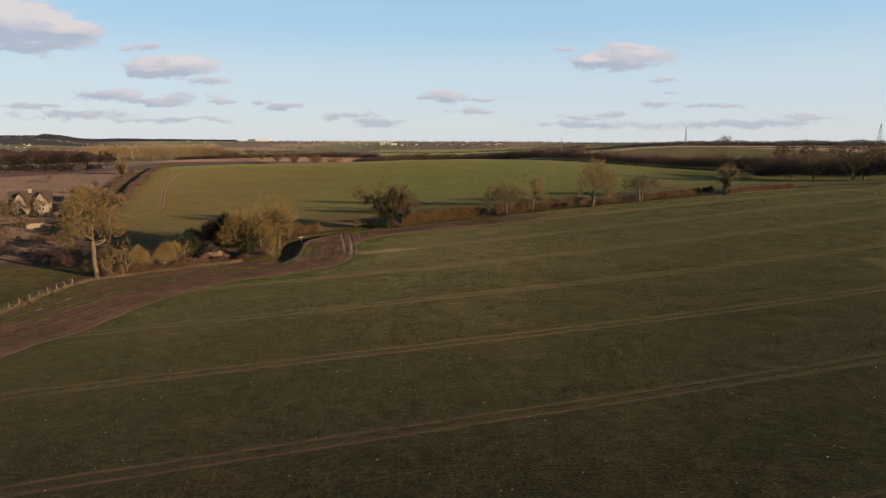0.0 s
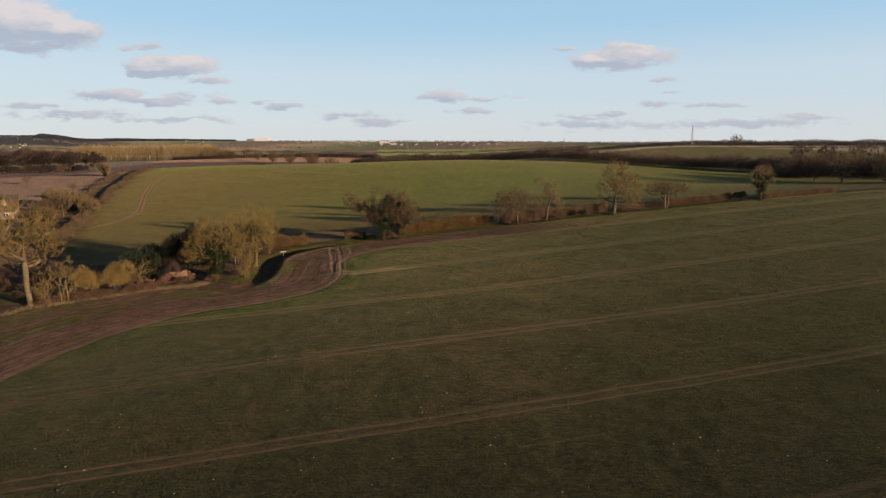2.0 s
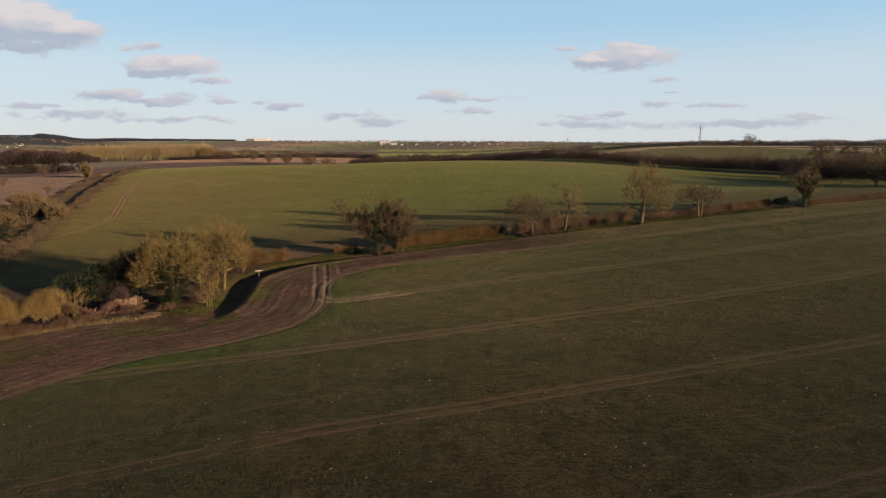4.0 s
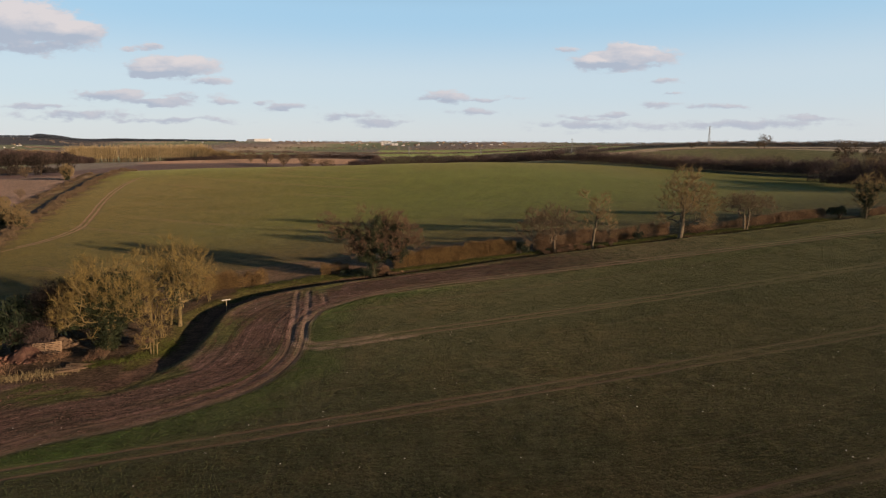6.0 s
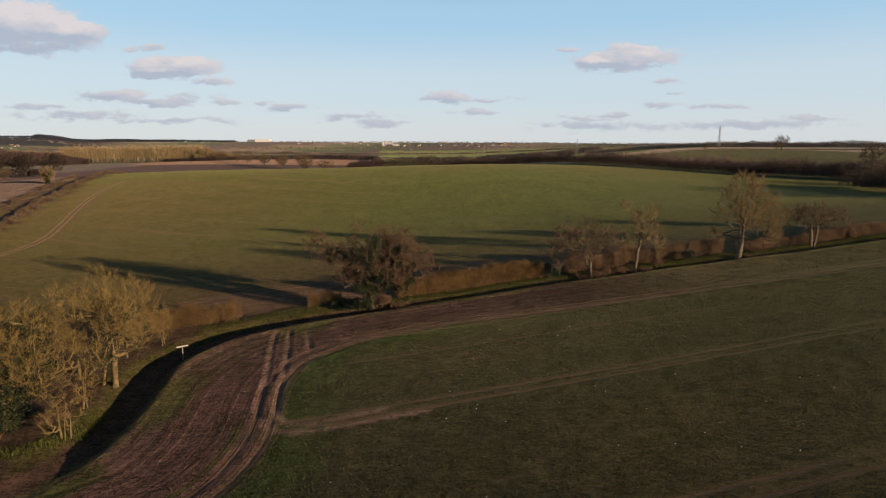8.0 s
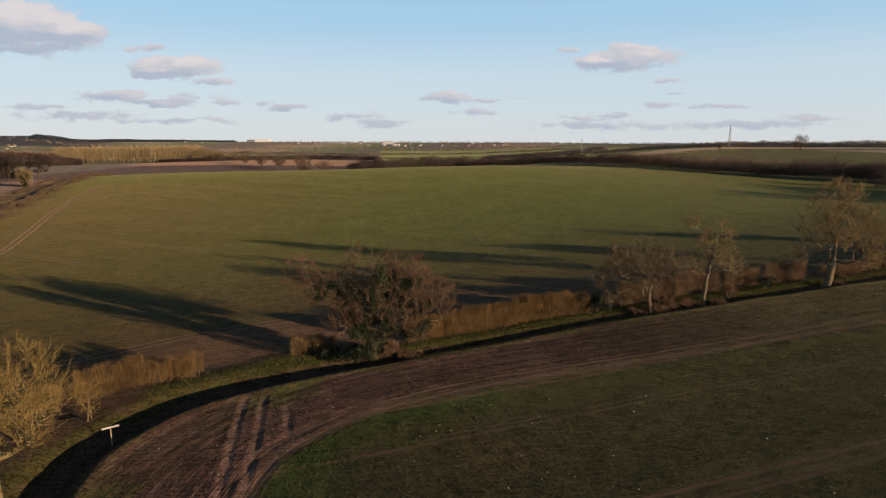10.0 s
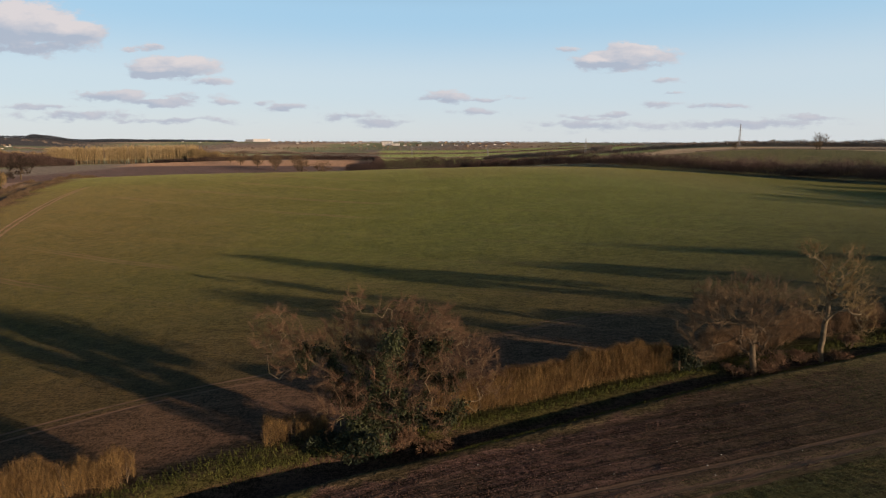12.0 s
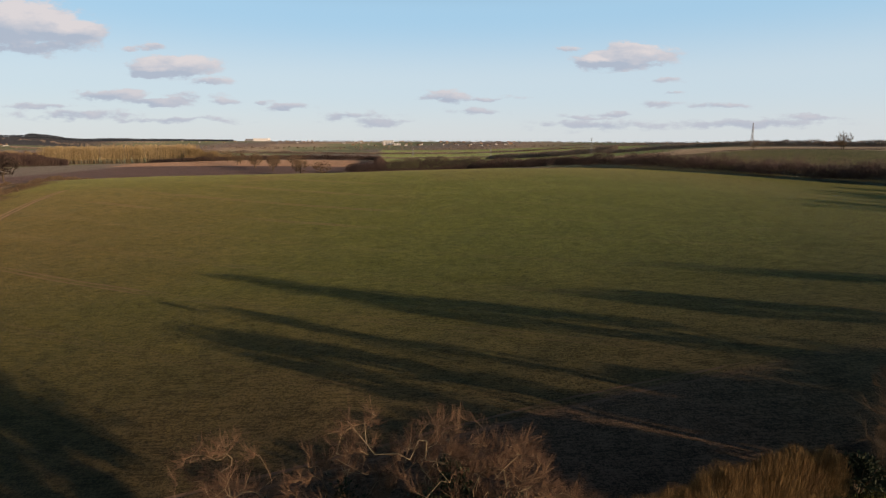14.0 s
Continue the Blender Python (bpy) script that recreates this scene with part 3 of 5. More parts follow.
# the wheel line that meets the headland track swings towards it
swing = 0.11 * np.maximum(0, -gx - 14) * sstep(90, 97, un) * (1 - sstep(108, 118, un))
far_u = np.where(far_field, uf - 269.7 + 12.05, un + swing - 57.0 + 12.05)
allow_near = nf * (loop > 1.5) * (edge > 0) * (1 - 0.62 * sstep(5, 55, gx))
allow_far = far_field * sstep(10, 16, fleft) * (0.15 + 0.45 * sstep(0.4, 0.65, vnoise(gx, gy, 40))) * (1 - 0.75 * sstep(-60, 20, gx)) * (hedge_d < -26)
for name, values in (("row_across", far_u), ("row_allow", np.where(far_field, allow_far, allow_near)),
                     ("line_width", np.where(far_field, np.where(np.abs(ftrack) < 3.5, 2.2, 0.95 + 0.6 * sstep(230, 300, gy)), 1.0)), ("wet_mud", rutmask * nf), ("leafy", np.maximum(nf * (1 - 0.35 * sstep(0, 50, gx)) * (0.25 + 0.75 * np.maximum(sstep(-1, 1, loop), sstep(18, 45, gx))), fw * (0.16 + 0.13 * sstep(20, 80, -hedge_d)))), ("soil_allow", nf * (loop < 2.0) * (edge > 0.4) * (1 - sstep(18, 48, gx))), ("loop_across", np.where(far_field, np.where(np.abs(ftrack) < np.abs(fhead), ftrack, fhead), loop)), ("loop_allow", np.where(far_field, np.where(np.abs(ftrack) < np.abs(fhead), 2.2 * (gy < 442), 2.2 * (1 - 0.55 * sstep(-20, -8, gx)) * (1 - 0.9 * sstep(14, 22, gx))), (edge > 0) * sstep(30, 60, loop_s) * (1 + 0.9 * sstep(-20, -5, gx))))):
    me.attributes.new(name, "FLOAT", "POINT").data.foreach_set("value", np.asarray(values, np.float32))

# ---- plants ----


class Tubes:
    """Gathers tapered round branches into one mesh."""

    def __init__(self):
        self.v, self.f, self.n = [], [], 0

    def add(self, pts, radii, sides):
        pts = np.asarray(pts, float)
        k = len(pts)
        t = np.gradient(pts, axis=0)
        t /= np.linalg.norm(t, axis=1)[:, None] + 1e-9
        ref = np.array([1.0, 0, 0]) if abs(t[0, 0]) < 0.8 else np.array([0, 1.0, 0])
        a = np.cross(t, ref)
        a /= np.linalg.norm(a, axis=1)[:, None] + 1e-9
        b = np.cross(t, a)
        ang = np.linspace(0, 2 * math.pi, sides, endpoint=False)
        ring = np.cos(ang)[None, :, None] * a[:, None] + np.sin(ang)[None, :, None] * b[:, None]
        self.v.append((pts[:, None] + ring * np.asarray(radii)[:, None, None]).reshape(-1, 3))
        i = np.arange(k - 1)[:, None] * sides + np.arange(sides)[None]
        j = np.arange(k - 1)[:, None] * sides + (np.arange(sides)[None] + 1) % sides
        self.f.append(np.stack([i, j, j + sides, i + sides], -1).reshape(-1, 4) + self.n)
        self.n += k * sides

    def mesh(self, name, mat, parent, label=""):
        return link_mesh(name, np.concatenate(self.v), np.concatenate(self.f), mat, parent, label, smooth=True)


def blades(base, way, length, width, rng, bend=0.25):
    """Thin tapering twigs or stems, one long triangle each, as arrays."""
    n = len(base)
    side = np.cross(way, rng.normal(size=(n, 3)))
    side /= np.linalg.norm(side, axis=1)[:, None] + 1e-9
    tip = base + way * length[:, None] + side * (length * bend * rng.uniform(-1, 1, n))[:, None]
    w = side * (width * 0.5)[:, None]
    return np.stack([base - w, base + w, tip], 1).reshape(-1, 3), np.arange(3 * n).reshape(-1, 3)


def unit(v):
    return v / (np.linalg.norm(v, axis=-1, keepdims=True) + 1e-9)


def bare_tree(seed, tall, spread, trunk_r, bark, twig, fork=0.25, up=0.35, ivy=0.0, tips=500, low=0.2, stems=1, twig_w=0.026, twig_len=1.2, twigs=28, gnarl=0.2, label="bare winter tree", lumpy=0.35, lobes=(), limb=None, taper=0.60, straight=0.55, leader=None):
    """A leafless tree. Branches reach out to points all through the crown, thicken towards the trunk, and end in fine twigs; ivy where it has some."""
    rng = np.random.RandomState(seed)
    thing = new("tree")
    pos, parent, thick = [], [], []
    z0, z1 = tall * low, tall
    mid = (z0 + z1) / 2
    trunk_top = tall * (leader or 0.45 + 0.3 * up)
    stem_ends = []
    for st in range(stems):
        lean = rng.normal(size=2) * (0.05 if stems == 1 else 0.2)
        p = np.array([0, 0, -0.4]) if stems == 1 else np.array([*rng.normal(size=2) * 0.45, -0.4])
        last, d = -1, unit(np.array([lean[0], lean[1], 1.0]))
        for i in range(12):
            pos.append(p.copy()), parent.append(last)
            last = len(pos) - 1
            d = unit(d + rng.normal(size=3) * gnarl * 0.4 + np.array([0, 0, 0.08]))
            p = p + d * (trunk_top + 0.4) / 11
        stem_ends.append(last)
    trunk_n = len(pos)
    # points to reach: through the crown, most of them near its uneven outside
    lump = unit(rng.normal(size=(9, 3)))
    want = []
    weight = np.array([b[3] ** 2.6 for b in lobes]) / max(1e-9, sum(b[3] ** 2.6 for b in lobes))
    while len(want) < tips:
        d = unit(rng.normal(size=3))
        q = rng.rand() ** 0.42
        swell = 1.0 - lumpy * 0.5 + lumpy * max(0.0, float((lump @ d).max())) ** 4
        c = d * q * swell * np.array([spread, spread, (z1 - z0) / 2])
        c[2] += mid
        c[:2] *= 1.0 - 0.25 * max(0.0, (mid - c[2]) / (mid - z0 + 1e-6))
        if lobes and rng.rand() < 0.95:
            lx, ly, lz, lr = lobes[rng.choice(len(lobes), p=weight)]
            c = np.array([lx, ly, lz]) + d * lr * rng.rand() ** 0.45
        if c[2] > z0 * 0.8:
            want.append(c)
    want = np.array(want)
    axis = np.array([0, 0, tall * fork])
    want = want[np.argsort(np.linalg.norm(want - axis, axis=1) * rng.uniform(0.8, 1.2, len(want)))]
    store = np.zeros((trunk_n + tips * 4 + 8, 3))
    store[:trunk_n] = pos
    n = trunk_n
    ok_from = np.array([1.0 if (i % 12) / 11 * trunk_top > tall * fork * 0.85 else 1e6 for i in range(trunk_n)])
    bar = np.zeros(len(store))
    bar[:trunk_n] = ok_from - 1
    heading = np.zeros((len(store), 3))
    heading[:trunk_n, 2] = 0.5
    ends = []
    for w in want:
        gap = w - store[:n]
        dist = np.linalg.norm(gap, axis=1)
        ahead_of = (gap * heading[:n]).sum(1) / (dist + 1e-6)
        cost = dist * (1.0 + straight * (1.0 - ahead_of)) + 0.7 * np.maximum(0, -gap[:, 2]) + bar[:n]
        k = int(np.argmin(cost))
        span = dist[k]
        steps = 2 if span < 0.8 else 3 if span < 3 else 4
        off = np.cross(unit(gap[k]), rng.normal(size=3)) * span * gnarl
        off[2] -= 0.10 * span * (1 - up)
        start, last = store[k].copy(), k
        for i in range(1, steps + 1):
            f = i / steps
            store[n] = start + gap[k] * f + off * math.sin(math.pi * f) + rng.normal(size=3) * span * gnarl * 0.18 * (i < steps)
            heading[n] = unit(store[n] - store[last])
            parent.append(last)
            last = n
            n += 1
        ends.append(last)
    pos = store[:n]
    load = np.zeros(n)
    load[ends] = 1
    for i in range(n - 1, -1, -1):
        if parent[i] >= 0:
            load[parent[i]] += load[i]
    load = np.maximum(load, 1)
    rad = trunk_r * (load / (tips / stems)) ** taper
    rad[:trunk_n] = np.maximum(rad[:trunk_n], trunk_r * (1.0 - 0.85 * (np.arange(trunk_n) % 12) / 11) * (0.9 if stems == 1 else 0.6))
    rad[:trunk_n:12] *= 1.35
    rad = np.maximum(rad, 0.011)
    trunk, branch = Tubes(), Tubes()
    for st in range(stems):
        seg = slice(st * 12, st * 12 + 12)
        trunk.add(pos[seg], rad[seg], 9)
    for i in range(trunk_n, n):
        k = parent[i]
        r0, r1 = min(rad[k], rad[i] * 1.25), rad[i]
        big = r0 > trunk_r * 0.2
        (trunk if big else branch).add(np.array([pos[k], pos[i]]), [r0, r1], 6 if big else 4 if r0 > 0.05 else 3)
    # twigs on every thin stretch
    thin = np.array([i for i in range(trunk_n, n) if load[i] <= 5])
    pick = thin[rng.randint(0, len(thin), tips * twigs)]
    par = np.array(parent)[pick]
    f = rng.rand(len(pick), 1)
    base = pos[par] * (1 - f) + pos[pick] * f
    way = unit(unit(pos[pick] - pos[par]) * 0.7 + rng.normal(size=(len(pick), 3)) * 0.36 + unit(base - np.array([0, 0, tall * 0.35])) * 0.35 + np.array([0, 0, up * 0.8]))
    v, f = blades(base, way, twig_len * rng.uniform(0.3, 1.25, len(base)), np.full(len(base), twig_w) * rng.uniform(0.6, 1.2, len(base)), rng)
    ivy_p = []
    if ivy:
        heavy = [i for i in range(n) if (i < trunk_n or load[i] > tips * 0.03) and pos[i][2] < tall * (0.95 if leader else 0.8) and parent[i] >= 0]
        for i in heavy:
            a, b = pos[parent[i]], pos[i]
            for m in range(int((110 if i < trunk_n else 45) * ivy)):
                wide = rad[i] + rng.rand() ** 1.6 * (1.2 if i < trunk_n else 0.7)
                ivy_p.append(a + (b - a) * rng.rand() + unit(rng.normal(size=3)) * wide)
    trunk.mesh("trunk", bark, thing)
    bv, bf = np.concatenate(branch.v), np.concatenate(branch.f)
    bf = np.concatenate([bf[:, [0, 1, 2]], bf[:, [0, 2, 3]]])
    crown = link_mesh("crown", np.concatenate([bv, v]), np.concatenate([bf, f + len(bv)]), limb or bark, thing)
    crown.data.materials.append(twig)
    slot = np.zeros(len(bf) + len(f), np.int32)
    slot[len(bf):] = 1
    crown.data.polygons.foreach_set("material_index", slot)
    tagged(crown, kind="stuff")
    if ivy_p:
        leaf_clump("ivy", np.array(ivy_p), 0.15, 3, ivy_leaf, thing, rng, "dark green ivy leaves")
    return tagged(thing, label, "tree")


def leaf_clump(name, centres, size, per, mat, parent, rng, label=""):
    """Small pointed leaves scattered about the given points."""
    n = len(centres) * per
    c = np.repeat(centres, per, 0) + rng.normal(size=(n, 3)) * size * 1.3
    a = unit(rng.normal(size=(n, 3))) * size * rng.uniform(0.6, 1.3, (n, 1))
    b = unit(np.cross(a, rng.normal(size=(n, 3)))) * size * 0.45
    v = np.stack([c - a, c - b, c + a, c + b], 1).reshape(-1, 3)
    f = np.arange(n * 4).reshape(-1, 4)
    return link_mesh(name, v, f, mat, parent, label)


def lumps(name, centres, radii, per, length, width, mat, seed, up=0.6, parent=None, inner=0.35, cap=3.0):
    """Shrubby masses: fine stems that stand out of each rounded lump, thick enough to hide its heart."""
    rng = np.random.RandomState(seed)
    n = len(centres) * per
    c, r = np.repeat(centres, per, 0), np.repeat(radii, per, 0)
    d = unit(rng.normal(size=(n, 3)))
    d[:, 2] = np.abs(d[:, 2]) * 1.15 - 0.32
    q = rng.uniform(inner, 1.0, (n, 1)) ** 0.6
    base = c + d * r * q
    way = unit(d + rng.normal(size=(n, 3)) * 0.5 + np.array([0, 0, up]))
    size = np.minimum(r.mean(1), cap) * length * rng.uniform(0.5, 1.3, n)
    v, f = blades(base - way * size[:, None] * 0.5, way, size, np.full(n, width) * rng.uniform(0.6, 1.4, n), rng)
    return link_mesh(name, v, f, mat, parent)


def along(line, step, rng, jitter=0.0):
    out = []
    for (ax, ay), (bx, by) in zip(line, line[1:]):
        n = max(1, int(math.hypot(bx - ax, by - ay) / step))
        for i in range(n):
            s = (i + rng.rand()) / n
            out.append((ax + (bx - ax) * s + rng.normal() * jitter, ay + (by - ay) * s + rng.normal() * jitter))
    return np.array(out)


def set_on(xy, lift=0.0):
    xy = np.asarray(xy, float)
    return np.concatenate([xy, (land(xy[:, 0], xy[:, 1]) + lift)[:, None]], 1)


def put(thing, x, y, turn=0.0, sink=0.0):
    thing.matrix_basis = pose(x, y, height(x, y) - sink, 0, 0, turn)
    return thing


def again(thing, x, y, turn, size=1.0, tall=None, label=""):
    ob = copy_thing(thing, pose(x, y, height(x, y), 0, 0, turn) @ Matrix.Diagonal((size, size, size if tall is None else tall, 1)))
    if label:
        tagged(ob, label)
    return ob


# trees of the hedge line
OAK_LOBES = [(-9.5, 0.5, 11.6, 2.5), (-7.0, -1.0, 9.6, 2.6), (-4.0, -2.0, 7.2, 2.8), (-2.5, -3.4, 6.2, 2.4), (-2.2, 0.0, 14.4, 1.4), (2.0, 2.0, 11.6, 3.2), (5.0, 0.0, 11.0, 3.4), (8.0, -0.5, 9.2, 3.1),
             (9.8, -1.0, 7.2, 2.2), (5.0, -3.4, 6.5, 3.0), (0.5, -4.0, 8.2, 3.0), (2.0, 4.5, 9.2, 4.0), (-4.0, 4.5, 9.6, 3.4), (6.0, 4.5, 8.0, 3.4)]
oak = put(bare_tree(11, 16.4, 9.6, 0.44, bark_dark, twig_red, taper=0.60, straight=0.25, leader=0.9, fork=0.14, up=0.35, limb=bark_lichen, ivy=1.5, tips=1300, low=0.13, twigs=42, gnarl=0.34, twig_w=0.015, twig_len=1.15,
                    lobes=OAK_LOBES, label="broad old oak, leafless, ivy up its trunk to the top"), -17, 196.2, 0)
THORN_LOBES = [(-7.6, 0, 6.2, 2.3), (-4.8, 0, 8.8, 2.8), (-1.2, 0, 10.0, 2.6), (2.4, 0, 9.2, 2.5), (4.2, 0, 7.0, 2.0), (-3.0, 3.4, 7.2, 2.8), (-2.0, -3.2, 6.4, 2.8), (-6.2, -1.2, 3.4, 1.7), (1.4, 2.4, 6.4, 2.6)]
thorn = put(bare_tree(12, 12.4, 7.4, 0.34, bark_dark, twig_brown, fork=0.2, up=0.3, limb=bark_dark, tips=640, low=0.2, twigs=36, gnarl=0.2, twig_w=0.018, lobes=THORN_LOBES, label="rounded leafless tree in the hedge"), 24.3, 209, 0)
ASH_LOBES = [(-2.8, 0, 13.4, 1.3), (2.8, 0, 12.2, 1.8), (0.0, 0.5, 9.8, 2.0), (2.2, -0.6, 8.6, 2.4), (4.2, 0, 6.0, 1.7), (-1.6, 0.6, 7.2, 1.6), (4.6, 0, 3.6, 1.2), (0.4, 1.8, 11.0, 1.6)]
ash = put(bare_tree(13, 14.8, 4.4, 0.30, bark_grey, twig_pale, fork=0.3, up=0.6, limb=bark_lichen, tips=340, low=0.24, lumpy=0.8, twigs=22, gnarl=0.3, twig_w=0.02, lobes=ASH_LOBES, leader=0.7, label="pale upright ash, leafless, broken crown"), 34, 212, 0)
TALL_LOBES = [(-0.8, 0, 16.6, 2.2), (-2.2, 0.5, 13.6, 2.4), (2.2, 0, 15.2, 2.6), (5.0, 0, 11.8, 3.0), (7.6, 0, 8.8, 2.2), (-3.4, 0, 9.4, 2.3), (0.8, 0.5, 11.2, 3.4), (4.2, -3.0, 6.4, 2.5), (-4.4, 1.6, 5.6, 1.8), (3.0, 3.2, 8.6, 3.0), (0.2, -3.2, 9.4, 2.8), (8.0, 0.5, 4.8, 1.7)]
tall_oak = put(bare_tree(14, 19.4, 7.4, 0.58, bark_grey, twig_pale, fork=0.2, up=0.5, limb=bark_lichen, tips=1000, low=0.16, twigs=36, gnarl=0.18, twig_w=0.02, lobes=TALL_LOBES, label="tall pale oak, leafless, in the hedge"), 57, 217.5, 0)
SMALL_LOBES = [(-5.2, 0, 6.6, 2.0), (-2.2, 0, 7.6, 2.2), (1.6, 0, 7.9, 2.0), (5.0, 0, 7.0, 2.1), (7.0, 0, 5.8, 1.5), (0.0, 3.0, 6.4, 2.4), (0.4, -3.0, 5.8, 2.4)]
small_tree = put(bare_tree(15, 9.8, 7.0, 0.30, bark_grey, twig_brown, fork=0.2, up=0.3, limb=bark_lichen, tips=520, low=0.26, stems=2, gnarl=0.2, twigs=30, twig_w=0.02, lobes=SMALL_LOBES, label="low twin-stemmed leafless tree"), 77, 225.5, 0)
ivy_tree = put(bare_tree(16, 12.8, 4.6, 0.36, bark_grey, twig_pale, fork=0.3, up=0.5, limb=bark_lichen, ivy=0.45, tips=360, low=0.2, twigs=18, label="ivy-clad leafless tree at the hedge's end"), 113, 231.5, 0)
# the clump beside the track
WILLOW_LOBES = [(-3.6, -2.6, 6.4, 2.8), (-1.0, -3.0, 9.4, 3.0), (2.4, -2.0, 8.2, 3.0), (4.8, -1.2, 6.2, 2.4), (-2.8, 1.2, 11.4, 2.4), (1.6, 1.6, 11.0, 2.6), (-4.0, 3.0, 7.6, 2.8), (3.8, 3.0, 8.0, 2.6), (-5.4, -1.0, 5.0, 2.0)]
willow = put(bare_tree(21, 13.6, 7.6, 0.20, bark_olive, twig_olive, fork=0.05, up=0.7, limb=bark_olive, ivy=0.9, tips=1500, low=0.07, stems=9, twigs=11, twig_w=0.018, twig_len=1.4, gnarl=0.07, lobes=WILLOW_LOBES, label="many-stemmed olive-brown willow with ivy"), -51.5, 156, 0)
MAPLE_LOBES = [(0.0, 0, 13.0, 2.6), (-3.6, 0.6, 11.2, 2.8), (3.6, -0.6, 11.0, 2.8), (5.6, 0.4, 8.0, 2.4), (-5.4, -0.6, 7.8, 2.4), (0.4, -3.6, 9.0, 2.8), (0.0, 3.8, 9.2, 2.8), (2.8, -2.6, 6.4, 2.2), (-2.6, -2.8, 6.2, 2.2), (0.6, 0.4, 9.6, 3.0)]
maple = put(bare_tree(22, 15.2, 7.0, 0.26, bark_olive, twig_olive, fork=0.12, up=0.7, limb=bark_olive, ivy=0.12, tips=1300, low=0.16, twigs=12, twig_w=0.018, twig_len=1.4, stems=2, gnarl=0.08, lobes=MAPLE_LOBES, label="spreading olive-twigged leafless tree"), -46.2, 166.5, 50)
sapling = put(bare_tree(23, 6.0, 2.4, 0.08, bark_olive, twig_olive, fork=0.15, up=0.75, tips=110, low=0.15, stems=3, twig_w=0.022, twig_len=0.8, twigs=14, label="slim young tree near the track"), -43.8, 153, 0)
ASH_TOP = [(-1.0, 0, 18.6, 3.0), (-5.0, 0, 13.4, 3.0), (3.8, 0, 15.0, 3.2), (-6.0, 0.6, 9.4, 2.2), (5.6, -0.6, 11.4, 2.4), (0.0, 3.6, 14.0, 3.0), (0.0, -3.6, 12.6, 3.0), (-3.4, -1.4, 16.2, 2.6), (2.6, 1.0, 9.6, 2.2)]
tall_ash = put(bare_tree(24, 21.5, 7.4, 0.50, bark_pale, twig_olive, fork=0.34, up=0.45, limb=bark_olive, tips=760, low=0.36, twigs=24, gnarl=0.14, twig_w=0.022, lobes=ASH_TOP, label="tall leafless ash beside the fence"), -80, 135.5, 0)
lane_bush = put(bare_tree(28, 9.0, 6.0, 0.22, bark_grey, twig_gold, fork=0.06, up=0.5, tips=420, low=0.05, stems=5, twig_w=0.055, twig_len=1.3, twigs=30, ivy=0.7, label="round golden-brown leafless tree beside the lane"), -171, 300, 0)
corner_tree = put(bare_tree(29, 17.0, 7.4, 0.42, bark_grey, twig_gold, fork=0.16, up=0.4, tips=260, low=0.14, twig_w=0.075, twig_len=1.6, twigs=18, label="spreading brown leafless tree in the rim wood"), 262, 372, 0)
far_tree = put(bare_tree(26, 11.0, 5.2, 0.35, bark_dark, twig_brown, fork=0.2, up=0.4, tips=150, low=0.14, twig_w=0.09, twig_len=1.6, twigs=16, label="small brown leafless hedgerow tree"), -165, 282, 0)
row_tree = put(bare_tree(27, 17.0, 8.6, 0.5, bark_dark, twig_black, fork=0.2, up=0.35, tips=240, low=0.2, twig_w=0.16, twig_len=2.0, twigs=22, label="dark leafless tree in a field row"), -452, 556, 0)


def filled(name, line, tall, wide, dense, mat, seed, long, stem, upright=0.3, rough=2.2, uneven=0.4, grow=None, gaps=0.0):
    """A close mass of thin shoots that fills a strip from the ground to an uneven top; tall may change along the line (grow: its heights at the line's points)."""
    rng = np.random.RandomState(seed)
    run, pts, hts = 0, [], []
    for i, ((ax, ay), (bx, by)) in enumerate(zip(line, line[1:])):
        size = math.hypot(bx - ax, by - ay)
        t0, t1 = (grow[i], grow[i + 1]) if grow else (tall, tall)
        n = int(size * wide * (t0 + t1) / 2 * dense)
        s, c = rng.rand(n), rng.uniform(-1, 1, n)
        nx_, ny_ = -(by - ay) / size, (bx - ax) / size
        pts.append(np.stack([ax + (bx - ax) * s + nx_ * c * wide / 2, ay + (by - ay) * s + ny_ * c * wide / 2], -1))
        hts.append((t0 + (t1 - t0) * s) * (1 - 0.35 * c ** 4))
    p, top = np.concatenate(pts), np.concatenate(hts)
    n = len(p)
    p = p + (np.stack([vnoise(p[:, 0], p[:, 1], rough * 2.7), vnoise(p[:, 1], p[:, 0], rough * 2.3)], -1) - 0.5) * wide * 0.35
    lump = vnoise(p[:, 0] + 31, p[:, 1], rough) * 0.6 + vnoise(p[:, 0], p[:, 1] + 57, rough * 0.45) * 0.4
    top = top * (1 - uneven * 0.6 + uneven * 1.3 * lump)
    if gaps:
        keep = vnoise(p[:, 0] - 13, p[:, 1] + 5, 0.9) * 0.6 + vnoise(p[:, 0], p[:, 1], 2.1) * 0.4 > gaps
        p, top = p[keep], top[keep]
        n = len(p)
    size = long * rng.uniform(0.5, 1.3, n)
    z = rng.rand(n) ** 0.8 * np.maximum(top - size * 0.6, 0.1)
    base = set_on(p, -0.1)
    base[:, 2] += z
    way = unit(rng.normal(size=(n, 3)) * upright + np.array([0, 0, 1.0]))
    v, f = blades(base, way, size, np.full(n, stem) * rng.uniform(0.6, 1.3, n), rng, 0.2)
    return link_mesh(name, v, f, mat)


